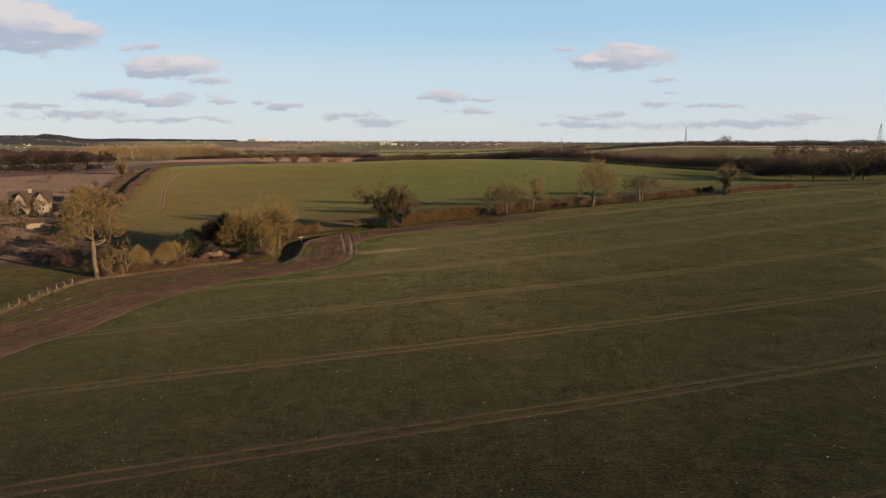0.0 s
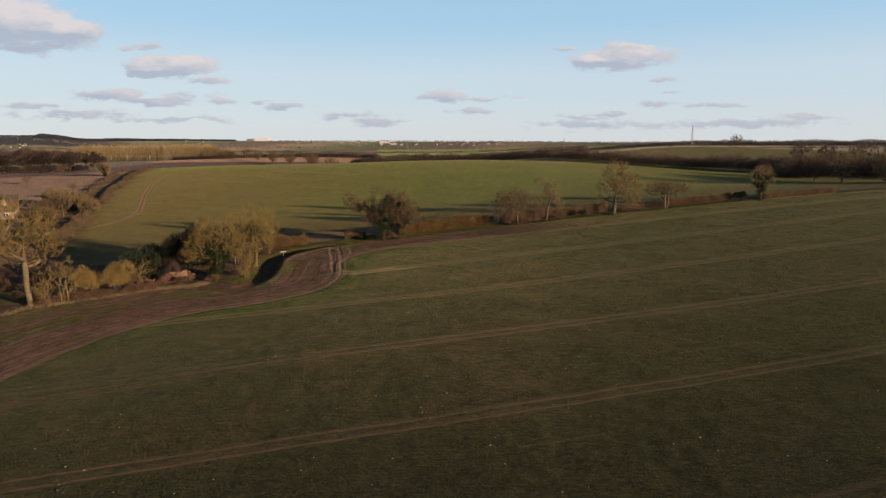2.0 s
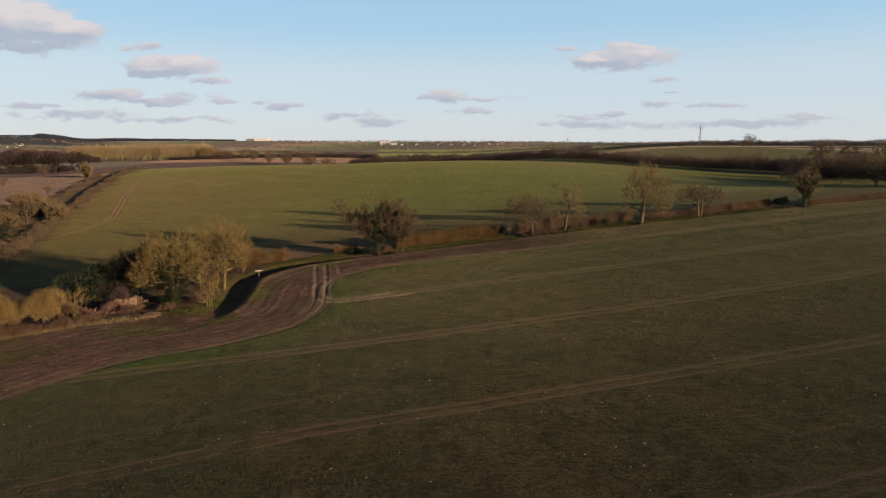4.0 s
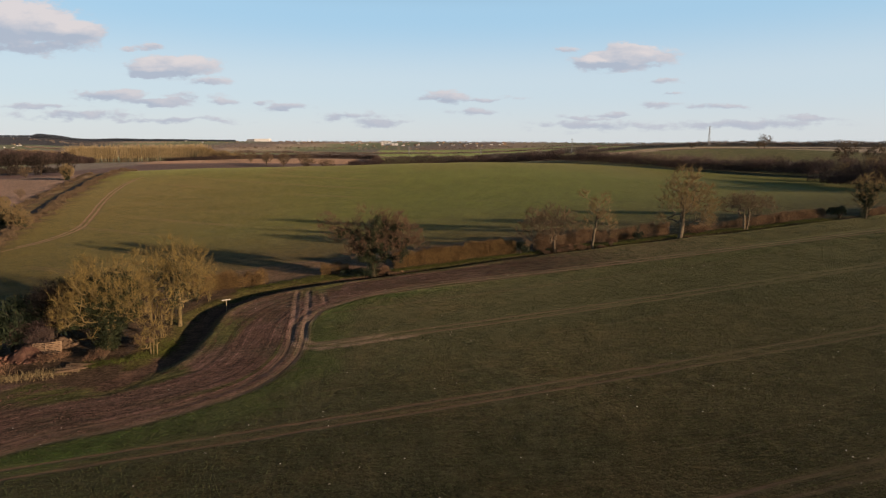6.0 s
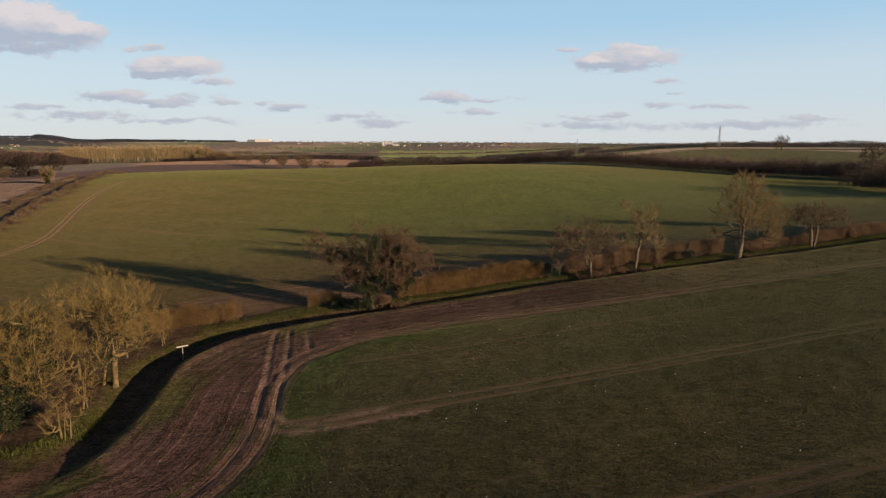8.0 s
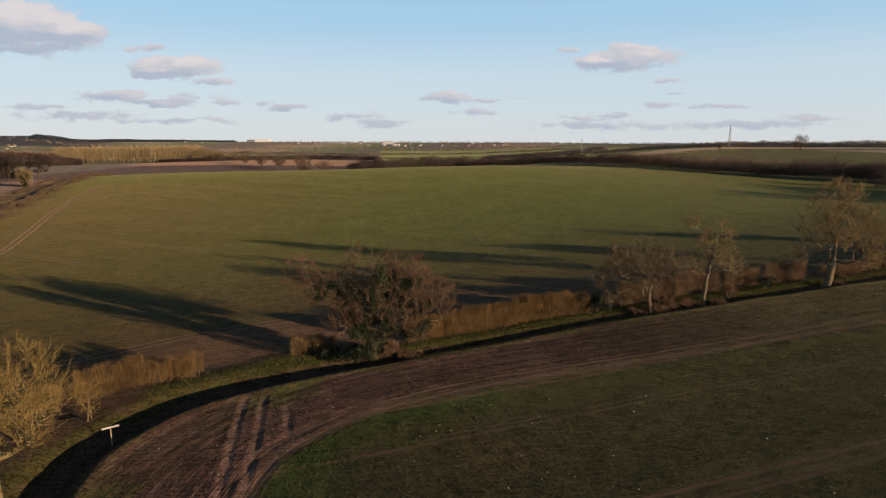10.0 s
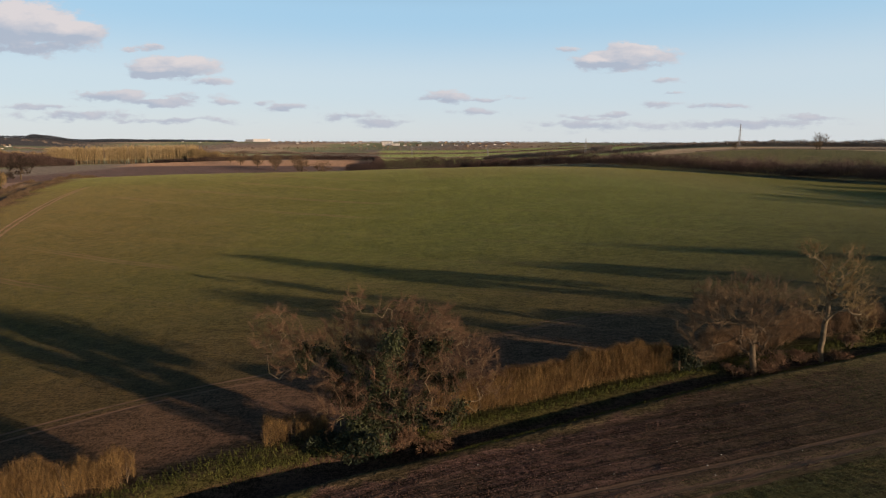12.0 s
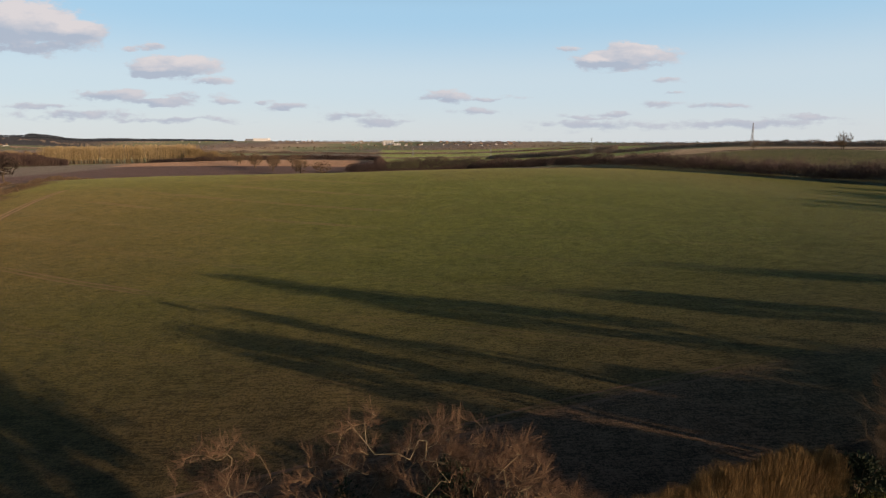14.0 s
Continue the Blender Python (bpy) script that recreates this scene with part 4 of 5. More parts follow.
def hedge(label, line, tall, wide, dense, mat, seed, stem=0.024, clip=True):
    """A hedge of close fine shoots along a line."""
    ob = tagged(filled("hedge", line, tall, wide, dense * 1.5, mat, seed, 0.95 if clip else 0.8, stem, 0.25 if clip else 0.5, 1.6, 0.35 if clip else 0.7, gaps=0.14 if clip else 0.34), label, "hedge")
    rng, woody = np.random.RandomState(seed + 900), Tubes()
    for x, y, z in set_on(along(line, 0.5, rng, wide * 0.12), -0.15):
        lean = rng.normal(size=2) * 0.25
        woody.add([(x, y, z), (x + lean[0], y + lean[1], z + tall * 0.4), (x + lean[0] * 2.4, y + lean[1] * 2.4, z + tall * rng.uniform(0.7, 0.95))], [0.05, 0.035, 0.012], 4)
    tagged(woody.mesh("underwood", bark_dark, ob, "dark woody growth inside the hedge"), kind="stuff")
    return ob


def bush(label, x, y, r, tall, mat, seed, per=900, name="bush", width=0.06, length=0.55, up=0.4):
    rng = np.random.RandomState(seed)
    n = 9
    c = np.stack([rng.normal(size=n) * r * 0.38, rng.normal(size=n) * r * 0.38, tall * rng.uniform(0.25, 0.6, n)], -1)
    rad = np.stack([np.full(n, r * 0.55), np.full(n, r * 0.55), tall * rng.uniform(0.3, 0.42, n)], -1)
    ob = lumps(name, c, rad, per // n, length, width, mat, seed, up)
    stem = Tubes()
    for k in range(5):
        a = rng.rand() * 6.28
        stem.add([(0.1 * math.cos(a), 0.1 * math.sin(a), -0.3), (0.3 * r * math.cos(a), 0.3 * r * math.sin(a), tall * 0.35), (0.5 * r * math.cos(a), 0.5 * r * math.sin(a), tall * 0.7)], [0.09, 0.06, 0.02], 5)
    stem.mesh("stem", bark_dark, ob)
    tagged(ob, label, "bush")
    return put(ob, x, y, rng.rand() * 360)


def shrub_belt(name, label, line, wide, tall, step, per, mat, seed, width=0.3, length=0.45, up=0.5, kind="stuff", category="scrub", cap=3.0):
    rng = np.random.RandomState(seed)
    c = along(line, step, rng, wide * 0.35)
    t = tall * rng.uniform(0.55, 1.15, len(c))
    cen = set_on(c)
    cen[:, 2] += t * 0.38
    r = np.stack([t * rng.uniform(0.45, 0.75, len(c)), t * rng.uniform(0.45, 0.75, len(c)), t * 0.62], -1)
    return tagged(lumps(name, cen, r, per, length, width, mat, seed, up, cap=cap), label, category, kind=kind)


# hedge line between the fields
hedge("clipped golden-brown hedge above the ditch", [(-13, 201.2), (-1, 206), (15, 211.2)], 3.6, 2.6, 200, reed, 31)
hedge("thin brown hedge under the leafless trees", [(20, 213), (36, 218.3), (56, 223)], 3.4, 2.6, 150, hawthorn, 32, clip=False)
hedge("low brown thorn hedge between the trees", [(60, 223.5), (78, 228.5), (92, 232.5)], 2.3, 2.0, 120, hawthorn, 33, clip=False)
hedge("trimmed reddish hawthorn hedge along the field", [(84, 231), (106, 238)], 2.7, 2.0, 130, hawthorn, 34)
hedge("trimmed reddish hawthorn hedge past the last tree", [(116, 236), (150, 247.5)], 2.8, 2.2, 110, hawthorn, 35)
hedge("cut-back row of olive willow shoots beside the track", [(-51.5, 187), (-46, 190.3), (-38.5, 192.8)], 3.4, 2.6, 130, reed, 36, clip=False)
hedge("small golden clump of shoots in a gap", [(-28.5, 198.2), (-23, 199.8)], 2.6, 2.0, 130, reed, 37, clip=False)
bush("dark evergreen bush in the hedge", 16.5, 210.5, 2.4, 3.6, evergreen, 41, 1500, width=0.16, length=0.3)
bush("dark evergreen bush by the ivy-clad tree", 108.5, 235.5, 2.6, 4.4, evergreen, 42, 2200, width=0.16, length=0.3)
bush("dark squat holly in the hedge", 46.5, 217.6, 1.6, 2.6, evergreen, 43, 900, width=0.16, length=0.3)
bush("low dark bramble bush below the oak", -21.5, 197, 2.2, 2.0, evergreen, 44, 900, width=0.14, length=0.3)
for k, (x, y, r, t) in enumerate([(28, 210.5, 1.8, 2.4), (31.5, 211.5, 1.5, 2.0), (39, 214.5, 1.7, 2.2), (-12, 195.8, 1.5, 1.6), (-14.5, 197.5, 1.8, 2.2), (63, 221.5, 1.6, 1.5), (26, 209.2, 2.0, 2.0), (22.3, 208.8, 1.6, 1.6), (35.5, 211.6, 1.6, 1.8), (58.6, 217.2, 1.3, 1.2)]):
    bush("tangled brown bramble bush on the bank", x, y, r, t, bramble, 50 + k, 700, width=0.05, length=0.6)
# clump and scrub beside the track
bush("dark evergreen thicket behind the rubble heap", -67, 160, 5.5, 8.0, evergreen, 60, 4500, width=0.2, length=0.3)
bush("dark evergreen thicket behind the willow", -62, 168, 5.0, 12.0, evergreen, 61, 4200, width=0.2, length=0.3)
bush("tall dark leafless thicket among the willows", -63.5, 163, 4.6, 12.5, twig_black, 58, 6500, width=0.06, length=0.4)
bush("dark evergreen shrub among the willows", -59.5, 161, 3.6, 9.0, evergreen, 62, 2800, width=0.2, length=0.3)
bush("dark evergreen shrub beside the rubble", -66, 156, 3.4, 5.5, evergreen, 63, 2200, width=0.2, length=0.3)
bush("dark brown leafless thicket beside the willow", -60.5, 157.5, 3.6, 8.0, twig_dark, 66, 3600, width=0.05, length=0.45)
bush("dark shrub under the oak", -19, 195.8, 2.2, 2.8, evergreen, 64, 1300, width=0.14, length=0.3)
bush("dark bramble bush at the oak's foot", -15, 196.6, 1.8, 2.0, bramble, 65, 900, width=0.05, length=0.6)
for k, (x, y, r, t) in enumerate([(-74.5, 139, 2.6, 2.0), (-70, 140.5, 2.4, 1.6), (-65.5, 143, 2.4, 1.7), (-61.5, 145.5, 2.2, 1.3), (-79, 136, 1.8, 1.6), (-56.5, 150.5, 2.0, 1.6), (-50, 151.5, 2.0, 1.4), (-46.8, 156.5, 1.6, 1.6), (-68, 150, 3.0, 2.6), (-75, 148, 3.5, 3.0)]):
    bush("tangled brown bramble bush below the trees", x, y, r, t, bramble, 70 + k, 900, width=0.05, length=0.6)
for x, y, turn, s in [(-77.5, 136.5, 30, 1.2), (-74.5, 138, 200, 1.5), (-64, 147, 90, 1.1), (-51, 168.5, 10, 1.6), (-45.2, 160, 75, 1.0), (-46, 181, 75, 0.9), (-49.5, 177, 160, 1.2)]:
    again(sapling, x, y, turn, s)
bush("golden-twigged round willow bush below the trees", -71.8, 143, 3.1, 7.0, golden_twig, 67, 6500, width=0.03, length=0.42, up=1.1)
bush("golden-twigged willow bush next to the dark thicket", -66.8, 144, 3.3, 7.8, golden_twig, 68, 7000, width=0.03, length=0.42, up=1.1)
bush("olive willow bush beside the track", -52, 182, 2.6, 4.6, twig_olive, 69, 3600, width=0.03, length=0.45, up=0.9)


# ---- the growing crop and the clods ----
def sown(name, label, box, density, keep, mat, seed, tall, wide, blades_each=2):
    """Low tufts sown over part of a field, where keep() allows, as one mass."""
    rng = np.random.RandomState(seed)
    x0, y0, x1, y1 = box
    n = int((x1 - x0) * (y1 - y0) * density)
    x, y = rng.uniform(x0, x1, n), rng.uniform(y0, y1, n)
    # drill rows 0.35 m apart
    c, s_ = math.cos(ROW_TURN), math.sin(ROW_TURN)
    a, b = c * x + s_ * y, -s_ * x + c * y
    b = np.round(b / 0.35) * 0.35 + rng.normal(size=n) * 0.05
    x, y = c * a - s_ * b, s_ * a + c * b
    ok = keep(x, y, rng.rand(n))
    x, y = x[ok], y[ok]
    n = len(x)
    base = np.stack([x, y, land(x, y) - 0.02], -1)
    v = []
    for k in range(blades_each):
        t = rng.rand(n) * 6.283
        w = wide * rng.uniform(0.6, 1.3, n)
        h = tall * rng.uniform(0.5, 1.25, n)
        d = np.stack([np.cos(t) * w, np.sin(t) * w, np.zeros(n)], -1)
        tip = base + np.stack([rng.normal(size=n) * tall * 0.35, rng.normal(size=n) * tall * 0.35, h], -1)
        v.append(np.stack([base - d, base + d, tip], 1))
    v = np.concatenate(v).reshape(-1, 3)
    return tagged(link_mesh(name, v, np.arange(len(v)).reshape(-1, 3), mat), label, "crop", kind="stuff")


def off_wheels(x, y):
    u = -math.sin(ROW_TURN) * x + math.cos(ROW_TURN) * y
    m = np.mod(u - 57.0 + 12.05, 24.1) - 12.05
    lp, ls = polyline(x, y, LOOP)
    return (np.abs(np.abs(m) - 0.92) > 0.5) & (np.abs(np.abs(lp) - 0.95) > 0.45)


def in_crop(x, y, r):
    e, _ = polyline(x, y, EDGE)
    lp, _ = polyline(x, y, LOOP)
    thick = 0.6 + 0.4 * sstep(0.35, 0.6, vnoise(x, y, 4.0) * 0.6 + vnoise(x, y, 1.5) * 0.4)
    ruts = np.min([np.abs(polyline(x, y, r)[0]) for r in RUTS], axis=0)
    return (e > 1.0) & ((lp > 1.9) | (x > 24 + 12 * r)) & off_wheels(x, y) & (ruts > 0.7) & (r < thick)


def in_soil(x, y, r):
    e, _ = polyline(x, y, EDGE)
    lp, _ = polyline(x, y, LOOP)
    ruts = np.min([np.abs(polyline(x, y, r)[0]) for r in RUTS], axis=0)
    return (e > 0.5) & (lp < 1.5) & (vnoise(lp, lp * 0 + 3.3, 0.42) > 0.44 + 0.25 * (vnoise(x, y, 5.0) - 0.5)) & off_wheels(x, y) & (ruts > 0.75) & (np.mod(x * 7.31 + y * 3.7, 1.0) < 1 - sstep(8, 45, x))


crop_blade = mottled("crop_blades", (0.046, 0.056, 0.022), (0.084, 0.097, 0.039), 0.5, islands=0.4)
far_blade = mottled("far_crop_blades", (0.054, 0.060, 0.013), (0.084, 0.090, 0.020), 0.05, islands=0.3)
clod = mottled("soil_clods", (0.078, 0.047, 0.037), (0.168, 0.104, 0.082), 0.6, islands=0.35)
lush_blade = mottled("lush_blades", (0.035, 0.062, 0.010), (0.062, 0.10, 0.016), 0.5, islands=0.3)


def in_lush(x, y, r):
    e, _ = polyline(x, y, EDGE)
    lp, s = polyline(x, y, LOOP)
    return (e > 1) & (lp > 1.9) & (lp < 9) & off_wheels(x, y) & (r < (1.1 - lp / 9) * (1 - 0.8 * sstep(-12, 15, x))) & (vnoise(x, y, 6.0) > 0.3)


sown("winter_crop", "short green winter crop in drilled rows", (-75, 42, 95, 130), 32.0, in_crop, crop_blade, 201, 0.12, 0.030)
sown("winter_crop", "short green winter crop on the upper field", (-35, 130, 200, 262), 14.0, in_crop, crop_blade, 202, 0.14, 0.042)
sown("winter_crop", "thick bright green crop along the headland track", (-70, 85, 110, 215), 16.0, in_lush, lush_blade, 205, 0.13, 0.045)
sown("soil_clods", "rough brown clods on the bare headland", (-80, 80, 80, 230), 21.0, in_soil, clod, 203, 0.10, 0.060, 3)


def in_far(x, y, r):
    h, _ = polyline(x, y, HEDGE)
    f, _ = polyline(x, y, FAR_LEFT)
    t, _ = polyline(x, y, FAR_TOP)
    u = math.sin(radians(27)) * x + math.cos(radians(27)) * y
    m = np.mod(u - 269.7 + 12.05, 24.1) - 12.05
    k = np.abs(polyline(x, y, FAR_TRACK)[0])
    head, _ = polyline(x, y, FAR_HEAD)
    return (h < -9) & ((head < 0) | (x > 22)) & (f > 1) & (t > 2) & (np.abs(np.abs(m) - 0.92) > 0.5) & (np.abs(k - 0.95) > 0.6) & (r < (0.4 + 0.6 * vnoise(x, y, 5.0)) * (0.15 + 0.85 * sstep(15, 110, -h + 25 * (vnoise(x, y, 30.0) - 0.5))))


sown("winter_crop", "short green winter crop beyond the hedge", (-150, 200, 150, 400), 1.9, in_far, far_blade, 204, 0.08, 0.10)
# trees about the vale
LANE_BUSHES = [(-157, 288, 30, 0.75, 0.85), (-182, 306, 140, 1.1, 1.1), (-192, 318, 80, 0.9, 0.9), (-176, 286, 240, 0.8, 0.8), (-166, 272, 200, 0.7, 0.7), (-238, 448, 120, 0.75, 1.15), (-205, 345, 20, 0.6, 0.6)]
for x, y, turn, s, t in [(-215, 372, 250, 0.5, 0.5), (-300, 500, 60, 0.9, 0.8), (-282, 432, 100, 0.6, 0.6),
                      (-118, 205, 220, 0.7, 0.6), (-178, 262, 75, 1.0, 0.95), (-190, 240, 125, 1.2, 1.1), (-186, 226, 0, 1.1, 0.9), (-160, 192, 310, 1.0, 0.8), (-112, 176, 200, 0.8, 0.6), (-176, 236, 60, 0.9, 1.0), (-183, 250, 160, 1.1, 1.0), (-152, 214, 20, 0.7, 0.7)]:
    again(far_tree, x, y, turn, s, t)
for x, y, turn, s, t in [(321, 669, 0, 1.25, 1.35), (300, 640, 120, 0.6, 0.7), (262, 700, 60, 0.7, 0.7), (410, 560, 60, 1.6, 1.2), (450, 590, 160, 1.5, 1.1), (380, 500, 250, 1.3, 1.0), (360, 470, 20, 1.1, 0.9), (330, 446, 80, 1.6, 1.7), (300, 470, 210, 1.3, 1.4), (301, 519, 10, 1.7, 1.7), (318, 512, 90, 1.5, 1.6), (338, 500, 150, 1.8, 1.8), (362, 488, 230, 1.7, 1.6), (390, 474, 300, 1.9, 1.8)]:
    again(far_tree, x, y, turn, s, t, "leafless tree on the far hedge")
for x, y, turn, s in [(240, 402, 30, 1.05), (252, 350, 100, 1.0), (258, 330, 170, 1.15), (270, 318, 220, 0.95), (286, 300, 300, 1.1), (290, 352, 60, 1.2), (300, 330, 10, 1.2), (318, 300, 90, 1.1), (276, 420, 140, 1.1), (330, 390, 250, 1.2), (350, 350, 330, 1.25), (246, 440, 200, 0.8), (232, 292, 40, 1.3), (244, 312, 120, 1.35), (226, 322, 250, 1.15), (256, 292, 310, 1.4), (222, 350, 15, 1.0)]:
    again(corner_tree, x, y, turn, s)
rng = np.random.RandomState(5)
for k in range(12):
    x = -444 + 9.6 * k + rng.normal() * 2
    again(row_tree, x, 560 + 0.35 * (x + 440) + rng.normal() * 6, rng.rand() * 360, 0.95 + 0.2 * rng.rand(), 0.95 + 0.2 * rng.rand())
for k in range(12):
    x = -120 - 23 * k + rng.normal() * 7
    again(far_tree, x, 700 + 35 * k + rng.normal() * 10, rng.rand() * 360, 1.2 + 0.6 * rng.rand(), 1.2 + 0.5 * rng.rand(), "leafless tree beyond the crest")

for x, y, turn, s, t in LANE_BUSHES:
    again(lane_bush, x, y, turn, s, t)

# scrub and hedgerows
shrub_belt("dark_wood", "dark leafless row of field trees", [(-452, 560), (-400, 575), (-338, 592)], 8, 8.0, 2.0, 260, twig_black, 80, cap=9, width=0.22, category="wood")
shrub_belt("hedgerow", "overgrown brown hedgerow down the field's side", [(-126, 218), (-141, 250), (-155, 281), (-167, 313), (-186, 360), (-196.5, 390), (-210.5, 431), (-218, 465), (-234, 520), (-256, 578)], 4.0, 2.9, 1.3, 220, twig_brown, 81, width=0.09, kind="thing", category="hedgerow")
shrub_belt("hedgerow", "pale brown hedgerow beyond the lane", [(-151, 246), (-179, 308), (-200, 358), (-216, 402), (-228, 438), (-240, 480)], 3, 2.4, 2.0, 180, twig_brown, 82, width=0.1, kind="thing", category="hedgerow")
shrub_belt("scrub", "tangled brown scrub round the cottage", [(-190, 205), (-150, 182), (-112, 166), (-96, 160)], 12, 3.4, 2.2, 320, twig_dark, 83, width=0.09)
shrub_belt("scrub", "reddish leafless scrub beside the cottage", [(-196, 236), (-178, 228), (-150, 200), (-118, 184)], 10, 4.0, 3.0, 300, twig_brown, 84, width=0.1)
shrub_belt("scrub", "dark evergreen shrubs behind the cottage", [(-186, 262), (-150, 252), (-146, 226), (-128, 200)], 5, 4.5, 6, 300, evergreen, 85, width=0.22, length=0.3)
shrub_belt("scrub", "tangled reddish bramble bank above the headland", [(-79, 134.6), (-70, 139.6), (-61, 143.8)], 4.5, 2.2, 0.45, 170, bramble, 99, width=0.04)
shrub_belt("scrub", "brown scrub under the tall ash", [(-104, 156), (-90, 146), (-82, 141)], 5, 3.0, 1.4, 260, bramble, 86, width=0.07)


def thicket(name, label, line, grow, wide, dense, mat, seed, long=2.2, stem=0.16, rough=7.0, uneven=0.55, category="thicket", kind="stuff"):
    return tagged(filled(name, line, 0, wide, dense, mat, seed, long, stem, 0.4, rough, uneven, grow), label, category, kind=kind)


def rim(label, line, grow, wide, step, per, mat, seed, width=0.13, length=0.42, category="thicket"):
    """A thicket of rounded bare shrubs of uneven height along a line."""
    rng = np.random.RandomState(seed)
    c, t = [], []
    for ((ax, ay), (bx, by)), t0, t1 in zip(zip(line, line[1:]), grow, grow[1:]):
        size = math.hypot(bx - ax, by - ay)
        n = int(size * wide / step ** 2)
        f, o = rng.rand(n), rng.uniform(-0.5, 0.5, n) * wide
        c.append(np.stack([ax + (bx - ax) * f - (by - ay) / size * o, ay + (by - ay) * f + (bx - ax) / size * o], -1))
        t.append((t0 + (t1 - t0) * f) * rng.uniform(0.45, 1.1, n))
    c, t = np.concatenate(c), np.concatenate(t)
    t = t * (0.6 + 0.8 * vnoise(c[:, 0], c[:, 1], 22))
    cen = set_on(c)
    cen[:, 2] += t * 0.40
    r = np.stack([np.minimum(t * 0.6, 5.0), np.minimum(t * 0.6, 5.0), t * 0.62], -1)
    return tagged(lumps("wood_edge", cen, r, per, length, width, mat, seed, 0.5, cap=4.0), label, category, kind="stuff")


# shade is put into the twig colour: dark in front, sunlit purple-brown behind
rim("dark leafless thicket along the far field's rim", [(420, 362), (300, 442), (230, 492), (160, 541), (96, 574), (40, 597), (-20, 606)], [18, 16, 15, 13, 10, 7, 5], 13, 2.6, 160, twig_dark, 87)
rim("purple-brown scrub behind the rim thicket", [(430, 385), (310, 462), (240, 512), (170, 562), (110, 592)], [20, 17, 14, 12, 9], 16, 3.6, 150, twig_purple, 88)
# dark twigs stand in for shade on the corner wood too
rim("tall dark leafless wood at the field corner", [(226, 432), (232, 398), (246, 346), (278, 300), (320, 262)], [14, 17, 19, 19, 18], 20, 3.2, 190, twig_dark, 79, category="wood")
thicket("hedgerow", "low dark hedge along the brow of the far field", [(-262, 584), (-180, 606), (-90, 612), (-20, 606)], [2.2, 2.4, 2.6, 3.4], 3, 6, twig_dark, 89, 0.9, 0.1, 4, category="hedgerow", kind="thing")
thicket("wood_edge", "dark leafless copse beyond the brow", [(-105, 745), (-60, 735), (0, 725), (60, 700), (110, 660)], [8, 13, 13, 9, 6], 22, 1.0, twig_dark, 90, rough=10, category="wood")
thicket("wood_edge", "dark hedge across the ploughed slope", [(-560, 1290), (-455, 1240), (-280, 1225), (-125, 1190), (-95, 960), (-80, 790)], [6, 8, 9, 9, 8, 9], 10, 0.6, twig_dark, 91, 3, 0.4, 14)
thicket("wood_edge", "dark leafless wood below the poplars", [(-860, 940), (-740, 1000), (-650, 1060), (-590, 1090)], [25, 26, 22, 10], 40, 0.22, twig_dark, 77, 4, 0.5, 16, category="wood")
thicket("far_wood", "golden-brown scrub wood beside the poplars", [(-1250, 1190), (-1000, 1230), (-760, 1290)], [20, 22, 26], 50, 0.2, twig_gold, 73, 4, 0.5, 20, 0.7, category="wood")
thicket("far_wood", "low golden scrub at the poplars' edge", [(-490, 1290), (-440, 1280), (-400, 1262)], [24, 17, 10], 40, 0.25, twig_gold, 72, 4, 0.5, 16, 0.7, category="wood")
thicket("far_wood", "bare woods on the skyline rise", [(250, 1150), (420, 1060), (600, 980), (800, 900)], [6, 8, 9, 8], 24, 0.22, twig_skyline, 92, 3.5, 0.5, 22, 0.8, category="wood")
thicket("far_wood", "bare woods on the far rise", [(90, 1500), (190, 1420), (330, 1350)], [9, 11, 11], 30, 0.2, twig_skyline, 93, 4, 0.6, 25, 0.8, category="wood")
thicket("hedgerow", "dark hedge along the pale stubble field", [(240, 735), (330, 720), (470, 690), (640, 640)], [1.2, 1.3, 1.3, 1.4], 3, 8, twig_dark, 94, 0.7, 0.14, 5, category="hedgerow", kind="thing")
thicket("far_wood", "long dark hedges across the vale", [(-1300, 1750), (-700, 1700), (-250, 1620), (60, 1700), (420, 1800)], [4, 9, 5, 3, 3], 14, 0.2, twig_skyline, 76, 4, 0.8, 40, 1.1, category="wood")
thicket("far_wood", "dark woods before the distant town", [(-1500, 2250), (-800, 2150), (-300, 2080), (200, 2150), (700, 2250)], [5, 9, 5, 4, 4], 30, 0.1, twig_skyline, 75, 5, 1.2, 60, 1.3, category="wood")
thicket("far_wood", "low wooded ridge near the horizon", [(-2300, 3500), (-1750, 3750), (-1300, 3900)], [16, 12, 7], 120, 0.02, hazy_hill_wood, 74, 9, 3.5, 90, 0.9, category="wood")
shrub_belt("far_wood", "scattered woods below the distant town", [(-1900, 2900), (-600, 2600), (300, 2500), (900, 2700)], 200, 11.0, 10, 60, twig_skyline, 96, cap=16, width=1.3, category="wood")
shrub_belt("far_wood", "wooded hill on the horizon", [(-3150, 3300), (-2800, 3600), (-2560, 3900), (-2450, 4050)], 300, 14.0, 2.6, 40, hazy_hill_wood, 97, cap=26, width=6.0, category="wood")
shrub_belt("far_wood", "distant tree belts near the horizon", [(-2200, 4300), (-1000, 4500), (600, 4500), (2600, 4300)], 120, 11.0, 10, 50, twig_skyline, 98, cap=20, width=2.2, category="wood")


